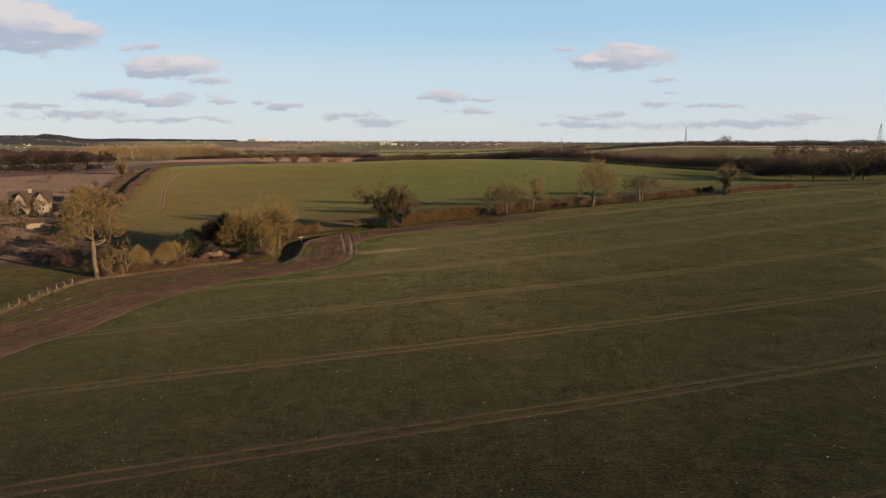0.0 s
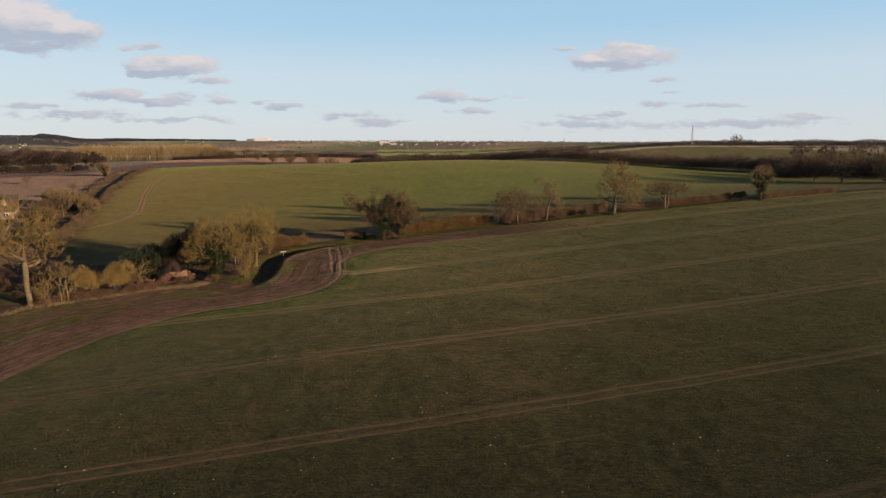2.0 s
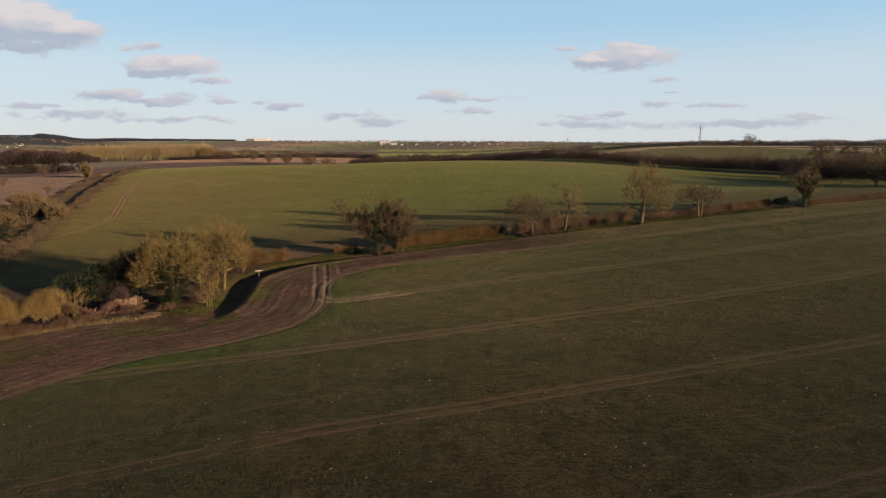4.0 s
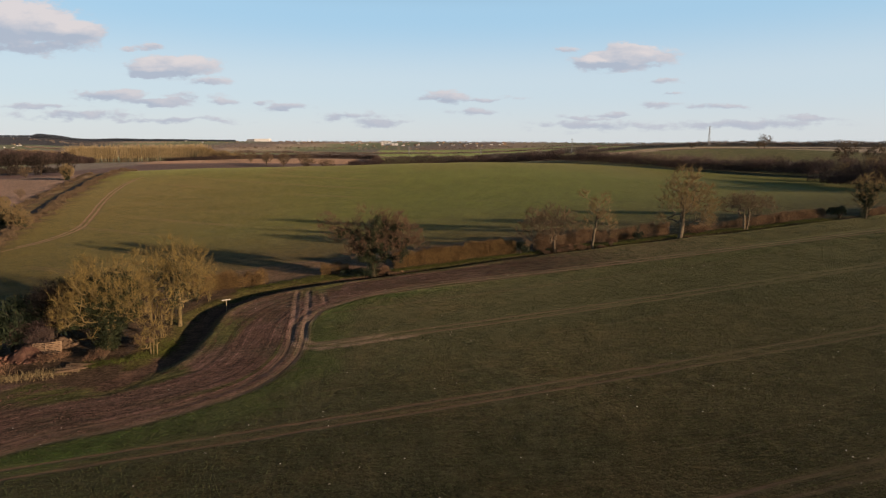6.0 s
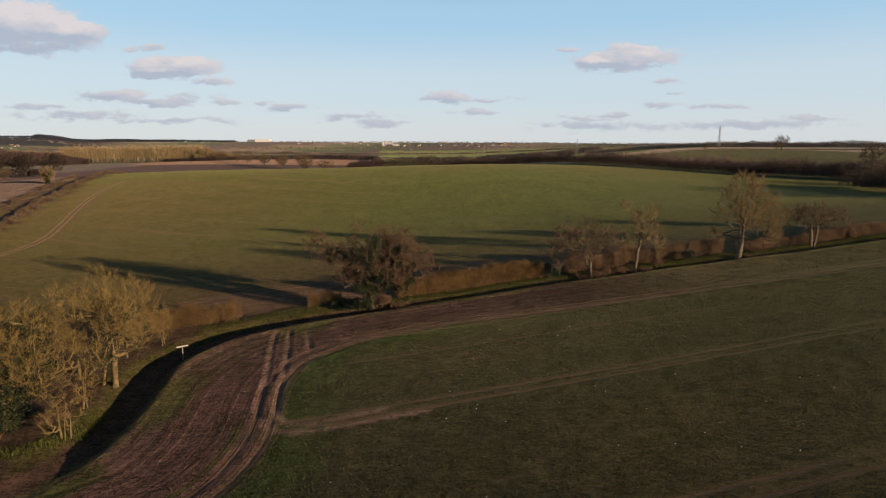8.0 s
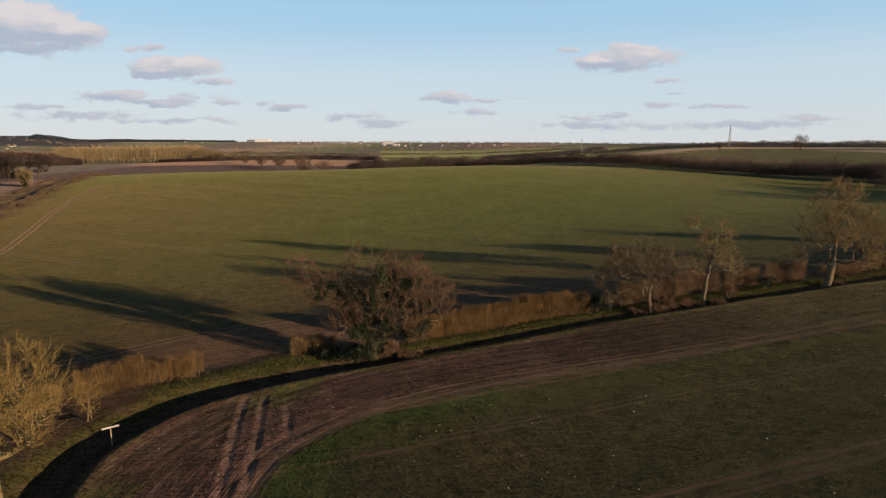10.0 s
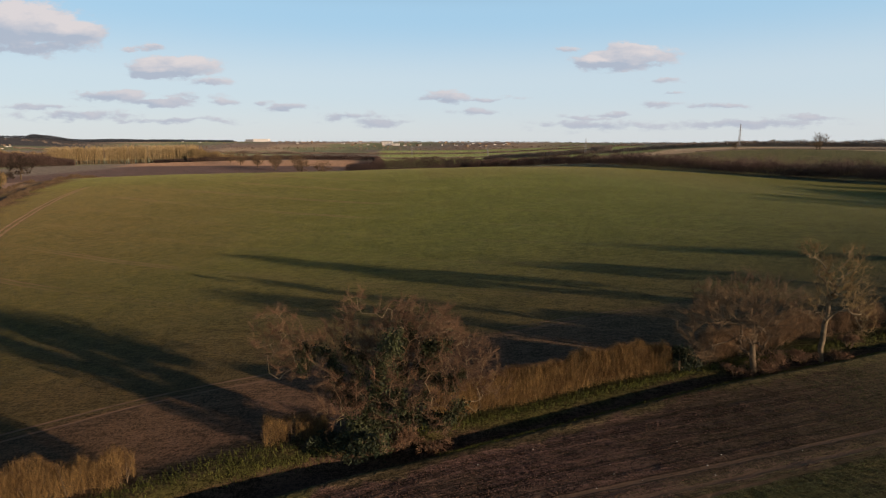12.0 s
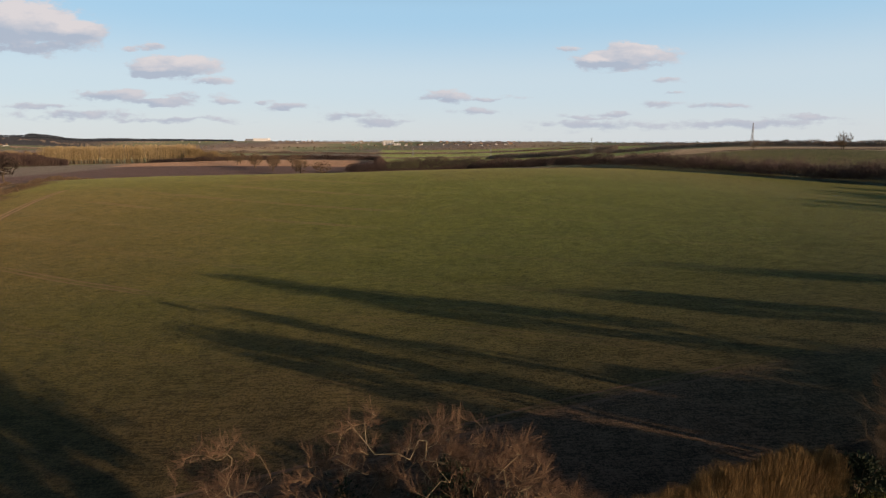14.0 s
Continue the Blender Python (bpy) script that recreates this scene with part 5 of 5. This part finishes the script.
# a wood of golden poplars
def poplars():
    rng = np.random.RandomState(99)
    thing = new("poplar_wood")
    stems = Tubes()
    pts = [(-768 + 285 * rng.rand(), 1290 + 45 * rng.rand()) for _ in range(330)]
    pts += [(-768 + 285 * k / 60, 1288 + rng.normal()) for k in range(61)]
    base = set_on(pts)
    tall = rng.uniform(28, 35, len(base))
    for p, t in zip(base, tall):
        stems.add([p - [0, 0, 0.5], p + [0, 0, t * 0.5], p + [0, 0, t]], [0.55, 0.4, 0.1], 4)
    stems.mesh("trunks_of_the_wood", bark_pale, thing)
    n, per = len(base), 170
    b = np.repeat(base, per, 0)
    h = rng.uniform(0.25, 0.95, n * per)
    b[:, 2] += h * np.repeat(tall, per)
    way = unit(rng.normal(size=(n * per, 3)) * 0.35 + np.array([0, 0, 1.0]))
    b += unit(rng.normal(size=(n * per, 3))) * 2.0
    v, f = blades(b, way, rng.uniform(2, 5, n * per), np.full(n * per, 0.3), rng)
    link_mesh("crown", v, f, poplar_twig, thing)
    for o in thing.children:
        tagged(o, kind="stuff")
    return tagged(thing, "plantation of golden leafless poplars", "wood", kind="stuff")


poplars()


# ---- built things ----
def box(bm, x0, y0, z0, x1, y1, z1):
    m = bmesh.ops.create_cube(bm, size=1.0, matrix=Matrix.Translation(((x0 + x1) / 2, (y0 + y1) / 2, (z0 + z1) / 2)) @ Matrix.Diagonal((x1 - x0, y1 - y0, z1 - z0, 1)))
    return m["verts"]


def boxes(*args):
    bm = bmesh.new()
    for b in args:
        box(bm, *b)
    return bm


def gable_roof(x0, y0, x1, y1, z, rise, over, along_x, thick=0.22):
    """A pitched roof of two slabs."""
    bm = bmesh.new()
    if along_x:
        m = (y0 + y1) / 2
        prof = [((y0 - over), z - over * rise / (m - y0)), (m, z + rise), (y1 + over, z - over * rise / (m - y0))]
        ends = (x0 - over, x1 + over)
        at = lambda e, q, dz: (e, q[0], q[1] + dz)
    else:
        m = (x0 + x1) / 2
        prof = [((x0 - over), z - over * rise / (m - x0)), (m, z + rise), (x1 + over, z - over * rise / (m - x0))]
        ends = (y0 - over, y1 + over)
        at = lambda e, q, dz: (q[0], e, q[1] + dz)
    ring = [[bm.verts.new(at(e, q, dz)) for q, dz in ((prof[0], 0), (prof[1], 0), (prof[2], 0), (prof[2], thick), (prof[1], thick), (prof[0], thick))] for e in ends]
    for i in range(6):
        bm.faces.new((ring[0][i], ring[0][(i + 1) % 6], ring[1][(i + 1) % 6], ring[1][i]))
    for r in ring:
        bm.faces.new((r[0], r[1], r[4], r[5])), bm.faces.new((r[1], r[2], r[3], r[4]))
    bmesh.ops.recalc_face_normals(bm, faces=bm.faces)
    return bm


def gable_walls(x0, y0, x1, y1, z0, z, rise, along_x):
    bm = bmesh.new()
    if along_x:
        m = (y0 + y1) / 2
        prof, ends = [(y0, z0), (y1, z0), (y1, z), (m, z + rise), (y0, z)], (x0, x1)
        at = lambda e, q: (e, q[0], q[1])
    else:
        m = (x0 + x1) / 2
        prof, ends = [(x0, z0), (x1, z0), (x1, z), (m, z + rise), (x0, z)], (y0, y1)
        at = lambda e, q: (q[0], e, q[1])
    ring = [[bm.verts.new(at(e, q)) for q in prof] for e in ends]
    for i in range(5):
        bm.faces.new((ring[0][i], ring[0][(i + 1) % 5], ring[1][(i + 1) % 5], ring[1][i]))
    bm.faces.new(ring[0]), bm.faces.new(ring[1])
    bmesh.ops.recalc_face_normals(bm, faces=bm.faces)
    return bm


stone = mottled("cream_stone_wall", (0.24, 0.19, 0.125), (0.38, 0.31, 0.21), 2.5, bump=0.02)
slate = mottled("dark_roof_tiles", (0.055, 0.042, 0.035), (0.11, 0.085, 0.065), 1.5, 0.7, bump=0.02)
brick = mottled("red_brick", (0.20, 0.09, 0.055), (0.32, 0.15, 0.09), 3.0)
white_paint = mottled("white_paint", (0.62, 0.61, 0.58), (0.78, 0.77, 0.74), 1.2, 0.6)
dark_glass = mottled("dark_window_glass", (0.02, 0.024, 0.03), (0.04, 0.045, 0.05), 1.0, 0.15, 0.5)
weathered = mottled("weathered_wood", (0.22, 0.17, 0.11), (0.38, 0.30, 0.20), 2.0, bump=0.01)
raw_wood = mottled("pale_timber", (0.20, 0.13, 0.08), (0.33, 0.23, 0.14), 2.0)
steel = mottled("galvanised_steel", (0.16, 0.17, 0.18), (0.26, 0.27, 0.28), 0.3, 0.5, 0.5)


def cottage(x, y, turn):
    """Cream cottage with two steep gables, tiled roofs and a chimney."""
    house = new("cottage")
    part("wall", gable_walls(-6, 0, 6, 6, -1.5, 3.6, 3.6, True), stone, house)
    part("roof", gable_roof(-6, 0, 6, 6, 3.6, 3.6, 0.35, True), slate, house, "dark brown tiled roof")
    for gx in (-2.8, 3.2):
        bay = part("gable_wall", gable_walls(gx - 2.2, -2.6, gx + 2.2, 2.6, -1.5, 3.4, 3.4, False), stone, house)
        part("gable_roof", gable_roof(gx - 2.2, -2.6, gx + 2.2, 2.9, 3.4, 3.4, 0.3, False), slate, house, "steep dark tiled gable roof")
        for wz, ww in ((0.7, 1.5), (3.4, 1.1)):
            frame_ob = part("window", boxes((gx - ww / 2, -2.66, wz, gx + ww / 2, -2.58, wz + 1.25)), white_paint, house, "white framed window")
            for side in (-1, 1):
                cx = gx + side * ww / 4
                part("pane", boxes((cx - ww / 4 + 0.07, -2.68, wz + 0.08, cx + ww / 4 - 0.07, -2.665, wz + 1.17)), dark_glass, frame_ob)
    chimney = part("chimney", boxes((-0.5, 2.4, 5.8, 0.6, 3.4, 8.0), (-0.6, 2.3, 7.8, 0.7, 3.5, 8.05)), stone, house, "stone chimney stack")
    part("chimney_pot", boxes((-0.15, 2.7, 8.05, 0.25, 3.1, 8.5)), slate, chimney)
    part("door", boxes((0.0, -0.08, 0.0, 0.95, 0.02, 2.1)), weathered, house)
    for wx in (5.0, -5.3):
        w_ = part("window", boxes((wx - 0.5, -0.07, 0.9, wx + 0.5, 0.0, 2.1)), white_paint, house, "white framed window")
        part("pane", boxes((wx - 0.42, -0.09, 0.98, wx + 0.42, -0.075, 2.02)), dark_glass, w_)
    return put(tagged(house, "cream stone cottage with two steep gables", "house"), x, y, turn)


cottage(-191, 277, 30).scale = (1.35, 1.35, 1.35)
shed = new("outbuilding")
part("wall", gable_walls(-3, 0, 3, 3.4, -1, 2.2, 1.2, True), stone, shed)
part("roof", gable_roof(-3, 0, 3, 3.4, 2.2, 1.2, 0.25, True), slate, shed, "low dark tiled roof")
part("door", boxes((-0.6, -0.07, 0, 0.5, -0.003, 1.95)), weathered, shed)
put(tagged(shed, "pale outbuilding in front of the cottage", "outbuilding"), -157, 229, 30)


# fence of the meadow
def rod(a, b, r0, r1, sides=6):
    t = Tubes()
    t.add([a, b], [r0, r1], sides)
    return t


fence = new("fence")
tagged(fence, "weathered post and wire fence round the meadow", "fence")
fence_line = [(-84.5, 60), (-83.4, 84), (-83, 105), (-82.6, 119), (-82.6, 133)]
fence_pts = []
for (ax, ay), (bx, by) in zip(fence_line, fence_line[1:]):
    k = int(math.hypot(bx - ax, by - ay) / 2.6)
    fence_pts += [(ax + (bx - ax) * i / k, ay + (by - ay) * i / k) for i in range(k)]
tops = []
for i, (x, y) in enumerate(fence_pts):
    z = height(x, y)
    lean = 0.06 * math.sin(i * 2.7)
    rod((x, y, z - 0.4), (x + lean, y, z + 1.2 + 0.08 * math.sin(i * 1.9)), 0.075, 0.065).mesh("post", weathered, fence)
    tops.append((x, y, z))
for h in (0.45, 0.8, 1.1):
    t = Tubes()
    t.add([(x, y, z + h) for x, y, z in tops], [0.012] * len(tops), 3)
    t.mesh("wire", steel, fence, "thin galvanised wire")

# fingerpost beside the track
weathered_white = mottled("weathered_white_paint", (0.34, 0.32, 0.28), (0.52, 0.50, 0.45), 4.0)
sign = new("footpath_sign")
rod((0, 0, -0.4), (0, 0, 2.12), 0.075, 0.07, 8).mesh("post", weathered, sign, "pale weathered wooden post")
part("board", boxes((-0.78, -0.12, 1.94, 0.78, -0.078, 2.13)), weathered_white, sign, "white pointed direction board")
put(tagged(sign, "wooden footpath post with a white board", "signpost"), -41.6, 176.8, 36)

# rubble, timber and pallets beside the scrub
def heap(x, y, r, tall, mat, label, seed, name):
    rng = np.random.RandomState(seed)
    bm = bmesh.new()
    for k in range(70):
        a, q = rng.rand() * 6.28, rng.rand() ** 0.6
        s = rng.uniform(0.12, 0.45)
        z = tall * (1 - q) * rng.uniform(0.6, 1.0)
        m = pose(r * q * math.cos(a), r * q * math.sin(a), z, *(rng.rand(3) * 180)) @ Matrix.Diagonal((s * 1.6, s, s * 0.6, 1))
        bmesh.ops.create_cube(bm, size=1.0, matrix=m)
    bmesh.ops.create_cone(bm, cap_ends=True, segments=14, radius1=r * 0.95, radius2=r * 0.15, depth=tall + 0.4, matrix=Matrix.Translation((0, 0, tall * 0.5 - 0.25)))
    me_ = bpy.data.meshes.new(name)
    bm.to_mesh(me_), bm.free()
    me_.materials.append(mat)
    return put(tagged(new(name, me_), label, "heap"), x, y, rng.rand() * 360)


old_timber = mottled("old_brown_timber", (0.10, 0.066, 0.042), (0.21, 0.145, 0.092), 2.0, islands=0.35)
rubble_mat = mottled("rubble", (0.085, 0.042, 0.030), (0.20, 0.112, 0.08), 1.2, islands=0.4)
heap(-61.5, 153, 3.2, 1.7, rubble_mat, "heap of reddish brick rubble and earth", 1, "earth_mound")
heap(-65.2, 150.5, 2.6, 1.1, rubble_mat, "low heap of reddish rubble", 2, "earth_mound")
heap(-59.3, 157.5, 2.2, 1.5, old_timber, "heap of broken brown timber", 3, "timber_heap")


def pallet(x, y, lift, tilt, turn):
    ob = new("pallet")
    for k in range(7):
        part("slat", boxes((-0.6, -0.5 + k * 0.155, 0.11, 0.6, -0.4 + k * 0.155, 0.135)), raw_wood, ob)
    for k in (-0.5, 0.0, 0.42):
        part("bearer", boxes((-0.6 if k < 0 else k - 0.05 if k == 0 else 0.5, -0.5, 0.0, -0.5 if k < 0 else k + 0.05 if k == 0 else 0.6, 0.53, 0.11)), raw_wood, ob)
    ob.matrix_basis = pose(x, y, height(x, y) + lift, tilt, 0, turn)
    return tagged(ob, "pale wooden pallet leaning on the heap", "pallet", group="pallets on the heap")


pallet(-58.6, 154.4, 0.75, 58, 25).scale = (1.7, 1.7, 1.7)
pallet(-60.4, 154.0, 0.8, 50, 10).scale = (1.6, 1.6, 1.6)


def log_pile(x, y, turn):
    rng = np.random.RandomState(8)
    ob = new("log_pile")
    for k in range(16):
        row = 0 if k < 9 else 1
        t = Tubes()
        yy = (k - (0 if row == 0 else 8.6)) * 0.28
        t.add([(-1.3 + rng.normal() * 0.5, yy + rng.normal() * 0.3, 0.12 + row * 0.2 + 0.08 * rng.rand()), (1.3 + rng.normal() * 0.5, yy + rng.normal() * 0.45, 0.12 + row * 0.2 + 0.15 * rng.rand())], [0.13 * rng.uniform(0.5, 1.2), 0.09 * rng.uniform(0.5, 1.2)], 7)
        t.mesh("log", old_timber, ob)
    return put(tagged(ob, "loose untidy pile of brown cut logs", "log pile"), x, y, turn)


log_pile(-51.6, 146.6, 15)
hut = new("bird_box_hut")
part("wall", gable_walls(-0.5, -0.4, 0.5, 0.4, -0.2, 0.8, 0.5, False), white_paint, hut)
part("roof", gable_roof(-0.5, -0.4, 0.5, 0.4, 0.8, 0.5, 0.1, False, 0.05), slate, hut)
hut.name = "small_hut"
put(tagged(hut, "small white box hut in the brambles", "hut"), -68.8, 146.2, 20)

# puddles and a lane
water = Mat("puddle_water", 0.3, 0.5)
water.bump(water.noise(2.0, 2), 0.05, 0.01)
water_m = water.colour((0.03, 0.028, 0.024))


def puddle(x, y, rx, ry, turn):
    bm = bmesh.new()
    ring = [bm.verts.new((rx * math.cos(a) * (1 + 0.25 * math.sin(3 * a + x)), ry * math.sin(a) * (1 + 0.2 * math.cos(2 * a)), 0)) for a in (i * 6.283 / 28 for i in range(28))]
    bm.faces.new(ring)
    me_ = bpy.data.meshes.new("puddle")
    bm.to_mesh(me_), bm.free()
    me_.materials.append(water_m)
    ob = tagged(new("puddle", me_), "shallow puddle on the muddy headland", "puddle")
    return put(ob, x, y, turn, -0.06)


puddle(-75.7, 108.6, 1.0, 0.45, 80)
puddle(-74.6, 115.5, 0.9, 0.4, 80)


asphalt = mottled("wet_asphalt", (0.030, 0.030, 0.032), (0.05, 0.05, 0.052), 0.8, 0.9, 0.1)
lane_pts = []
for (ax, ay), (bx, by) in zip(LANE, LANE[1:]):
    lane_pts += [(ax + (bx - ax) * i / 12, ay + (by - ay) * i / 12) for i in range(12)]
lane_v, lane_f = [], []
for i, (x, y) in enumerate(lane_pts[:-1]):
    tx, ty = lane_pts[i + 1][0] - x, lane_pts[i + 1][1] - y
    q = math.hypot(tx, ty)
    z = max(height(x + 1.25 * ty / q, y - 1.25 * tx / q), height(x - 1.25 * ty / q, y + 1.25 * tx / q), height(x, y)) + 0.08
    for side in (1, -1):
        for dz in (0.0, -0.5):
            lane_v.append((x + side * 1.25 * ty / q, y - side * 1.25 * tx / q, z + dz))
    if i:
        b = 4 * i
        lane_f += [(b - 4, b, b + 2, b - 2), (b - 3, b + 1, b, b - 4), (b - 2, b + 2, b + 3, b - 1)]
tagged(link_mesh("road", lane_v, lane_f, asphalt), "narrow wet lane between hedgerows", "road", kind="structure")


# pylons
def pylon(x, y, tall, wide, label):
    ob = new("pylon")
    legs = [(-1, -1), (1, -1), (1, 1), (-1, 1)]
    at = lambda q, f: (q[0] * wide * (1 - 0.88 * f), q[1] * wide * (1 - 0.88 * f), tall * f)
    for q in legs:
        rod(at(q, -0.02), at(q, 1.0), 0.20, 0.13, 4).mesh("leg", steel, ob)
    t = Tubes()
    for k in range(9):
        f0, f1 = k / 9, (k + 1) / 9
        for a, b in zip(legs, legs[1:] + legs[:1]):
            t.add([at(a, f0), at(b, f1)], [0.08, 0.08], 3)
            t.add([at(b, f0), at(a, f1)], [0.08, 0.08], 3)
    t.mesh("lattice", steel, ob)
    for f, w_ in ((0.70, 5.2), (0.82, 6.2), (0.94, 4.4)):
        for side in (-1, 1):
            rod((0, 0, tall * f), (side * w_, 0, tall * f + 0.4), 0.16, 0.06, 4).mesh("cross_arm", steel, ob)
    return put(tagged(ob, label, "pylon"), x, y, 30)


pylon(404, 978, 31, 1.7, "tall grey lattice pylon on the rise")
pylon(262, 1274, 30, 1.8, "distant grey lattice pylon")
pylon(95, 1503, 27, 2.0, "small distant lattice pylon")
pylon(728, 985, 36, 3.6, "broad grey lattice pylon by the horizon")
pylon(-97, 1900, 30, 2.6, "far lattice pylon above the town")


# distant buildings
def block(name, label, x, y, w_, d, h, mat, roofmat, rows, cols):
    ob = new(name)
    part("wall", boxes((-w_ / 2, 0, -4, w_ / 2, d, h)), mat, ob)
    part("roof", boxes((-w_ / 2 - 0.4, -0.4, h, w_ / 2 + 0.4, d + 0.4, h + 0.8)), roofmat, ob)
    for r in range(rows):
        for c in range(cols):
            cx, cz = -w_ / 2 + (c + 0.5) * w_ / cols, (r + 0.5) * h / rows
            part("window", boxes((cx - w_ / cols * 0.3, -0.15, cz - h / rows * 0.25, cx + w_ / cols * 0.3, -0.02, cz + h / rows * 0.25)), dark_glass, ob)
    return put(tagged(ob, label, "building"), x, y, 0)


block("warehouse", "long white warehouse on the horizon", -1243, 4250, 100, 60, 19, white_paint, white_paint, 0, 0)
block("warehouse", "grey shed beside the white warehouse", -1322, 4250, 48, 40, 16, steel, slate, 0, 0)
block("office_block", "pale office block in the distant town", -275, 3100, 50, 20, 22, white_paint, slate, 4, 7)
block("office_block", "low pale block in the distant town", -235, 3080, 40, 20, 11, white_paint, slate, 2, 6)


def small_house(rng, walls):
    ob = new("house")
    w_, d, h = rng.uniform(8, 14), rng.uniform(7, 9), rng.uniform(4.5, 6)
    part("wall", gable_walls(-w_ / 2, 0, w_ / 2, d, -3, h, 3.0, True), walls, ob)
    part("roof", gable_roof(-w_ / 2, 0, w_ / 2, d, h, 3.0, 0.3, True), brick if rng.rand() < 0.2 else slate, ob)
    for c in (-0.25, 0.25):
        for z in (1.0, 3.4):
            part("window", boxes((c * w_ - 0.6, -0.1, z, c * w_ + 0.6, -0.02, z + 1.2)), dark_glass, ob)
    return tagged(ob, "small pitched-roof house in the distant town", "house", group="houses of the distant town")


rng = np.random.RandomState(77)
models = [small_house(rng, m) for m in (stone, steel, stone, white_paint)]
for m in models:
    put(m, -300 + rng.rand() * 500, 3100 + rng.rand() * 300, rng.normal() * 30)
for k in range(120):
    if k < 60:
        y = rng.uniform(2900, 3900)
        x = y * rng.uniform(-0.16, 0.12)
    elif k < 95:
        y = rng.uniform(3300, 4400)
        x = y * rng.uniform(-0.45, -0.05)
    else:
        y = rng.uniform(2150, 2420)
        x = y * rng.uniform(-0.76, -0.655)
    s = (0.8 + 0.5 * rng.rand()) * (0.75 if k < 95 else 0.42)
    copy_thing(models[k % 4], pose(x, y, height(x, y), 0, 0, rng.normal() * 40) @ Matrix.Diagonal((s * 1.3, s, s, 1)))

# stones in the ploughed soil
flint = mottled("flint", (0.35, 0.32, 0.27), (0.6, 0.57, 0.5), 3.0)
rng = np.random.RandomState(31)
sx, sy = rng.uniform(-60, 90, 900), rng.uniform(44, 195, 900)
keep = polyline(sx, sy, EDGE)[0] > 1
base = set_on(np.stack([sx[keep], sy[keep]], -1), 0.02)
k = len(base)
size = rng.uniform(0.04, 0.11, (k, 1, 1))
shape = np.array([(1, 0, 0), (-0.5, 0.8, 0), (-0.6, -0.7, 0), (0, 0, 0.9)])[None] * size * rng.uniform(0.7, 1.3, (k, 4, 3))
faces = (np.arange(k)[:, None, None] * 4 + np.array([(0, 1, 3), (1, 2, 3), (2, 0, 3)])[None]).reshape(-1, 3)
tagged(link_mesh("field_stones", (base[:, None] + shape).reshape(-1, 3), faces, flint), "scattered pale flints on the field", "stones", kind="stuff")
# dry grass along the fence and the field's edge
rng = np.random.RandomState(32)
def grass_strip(name, label, line, wide, per_m, tall, mat, seed):
    rng = np.random.RandomState(seed)
    p = along(line, 1.0 / per_m, rng)
    p += rng.normal(size=p.shape) * wide * 0.4
    b = set_on(p, -0.03)
    way = unit(rng.normal(size=(len(b), 3)) * 0.3 + np.array([0, 0, 1.0]))
    v, f = blades(b, way, tall * rng.uniform(0.4, 1.2, len(b)), np.full(len(b), 0.05), rng, 0.4)
    return tagged(link_mesh(name, v, f, mat), label, "grass", kind="stuff")


grass_strip("dry_grass", "tall pale dry grass along the meadow fence", [(-84, 60), (-82.2, 105), (-81.6, 126), (-79, 133)], 1.6, 40, 0.9, straw, 1)
grass_strip("dry_grass", "tall pale dry grass below the scrub", [(-79, 133), (-70, 139), (-62, 143.5), (-52, 146.5)], 2.0, 90, 0.8, straw, 2)
grass_strip("verge_grass", "green rough grass on the ditch bank", [(-31, 193), (-17, 197.5), (-8, 200.5), (4, 205), (20, 210.5), (50, 218), (76, 225), (104, 234)], 1.3, 90, 0.4, grass_blade, 3)
grass_strip("verge_grass", "green rough grass on the field's lip", [(-12, 194.5), (3.5, 201), (21, 207.2), (50, 214.8), (76, 221.5), (103, 230)], 1.1, 110, 0.32, grass_blade, 4)
grass_strip("verge_grass", "bright green grass beside the track", [(-52, 148.5), (-46, 150.5), (-43, 154), (-43.5, 160)], 1.8, 160, 0.45, grass_blade, 5)
grass_strip("verge_grass", "green rough grass beside the cut willow shoots", [(-43, 188), (-36, 192.5), (-30, 196), (-25, 198)], 2.4, 130, 0.4, grass_blade, 6)
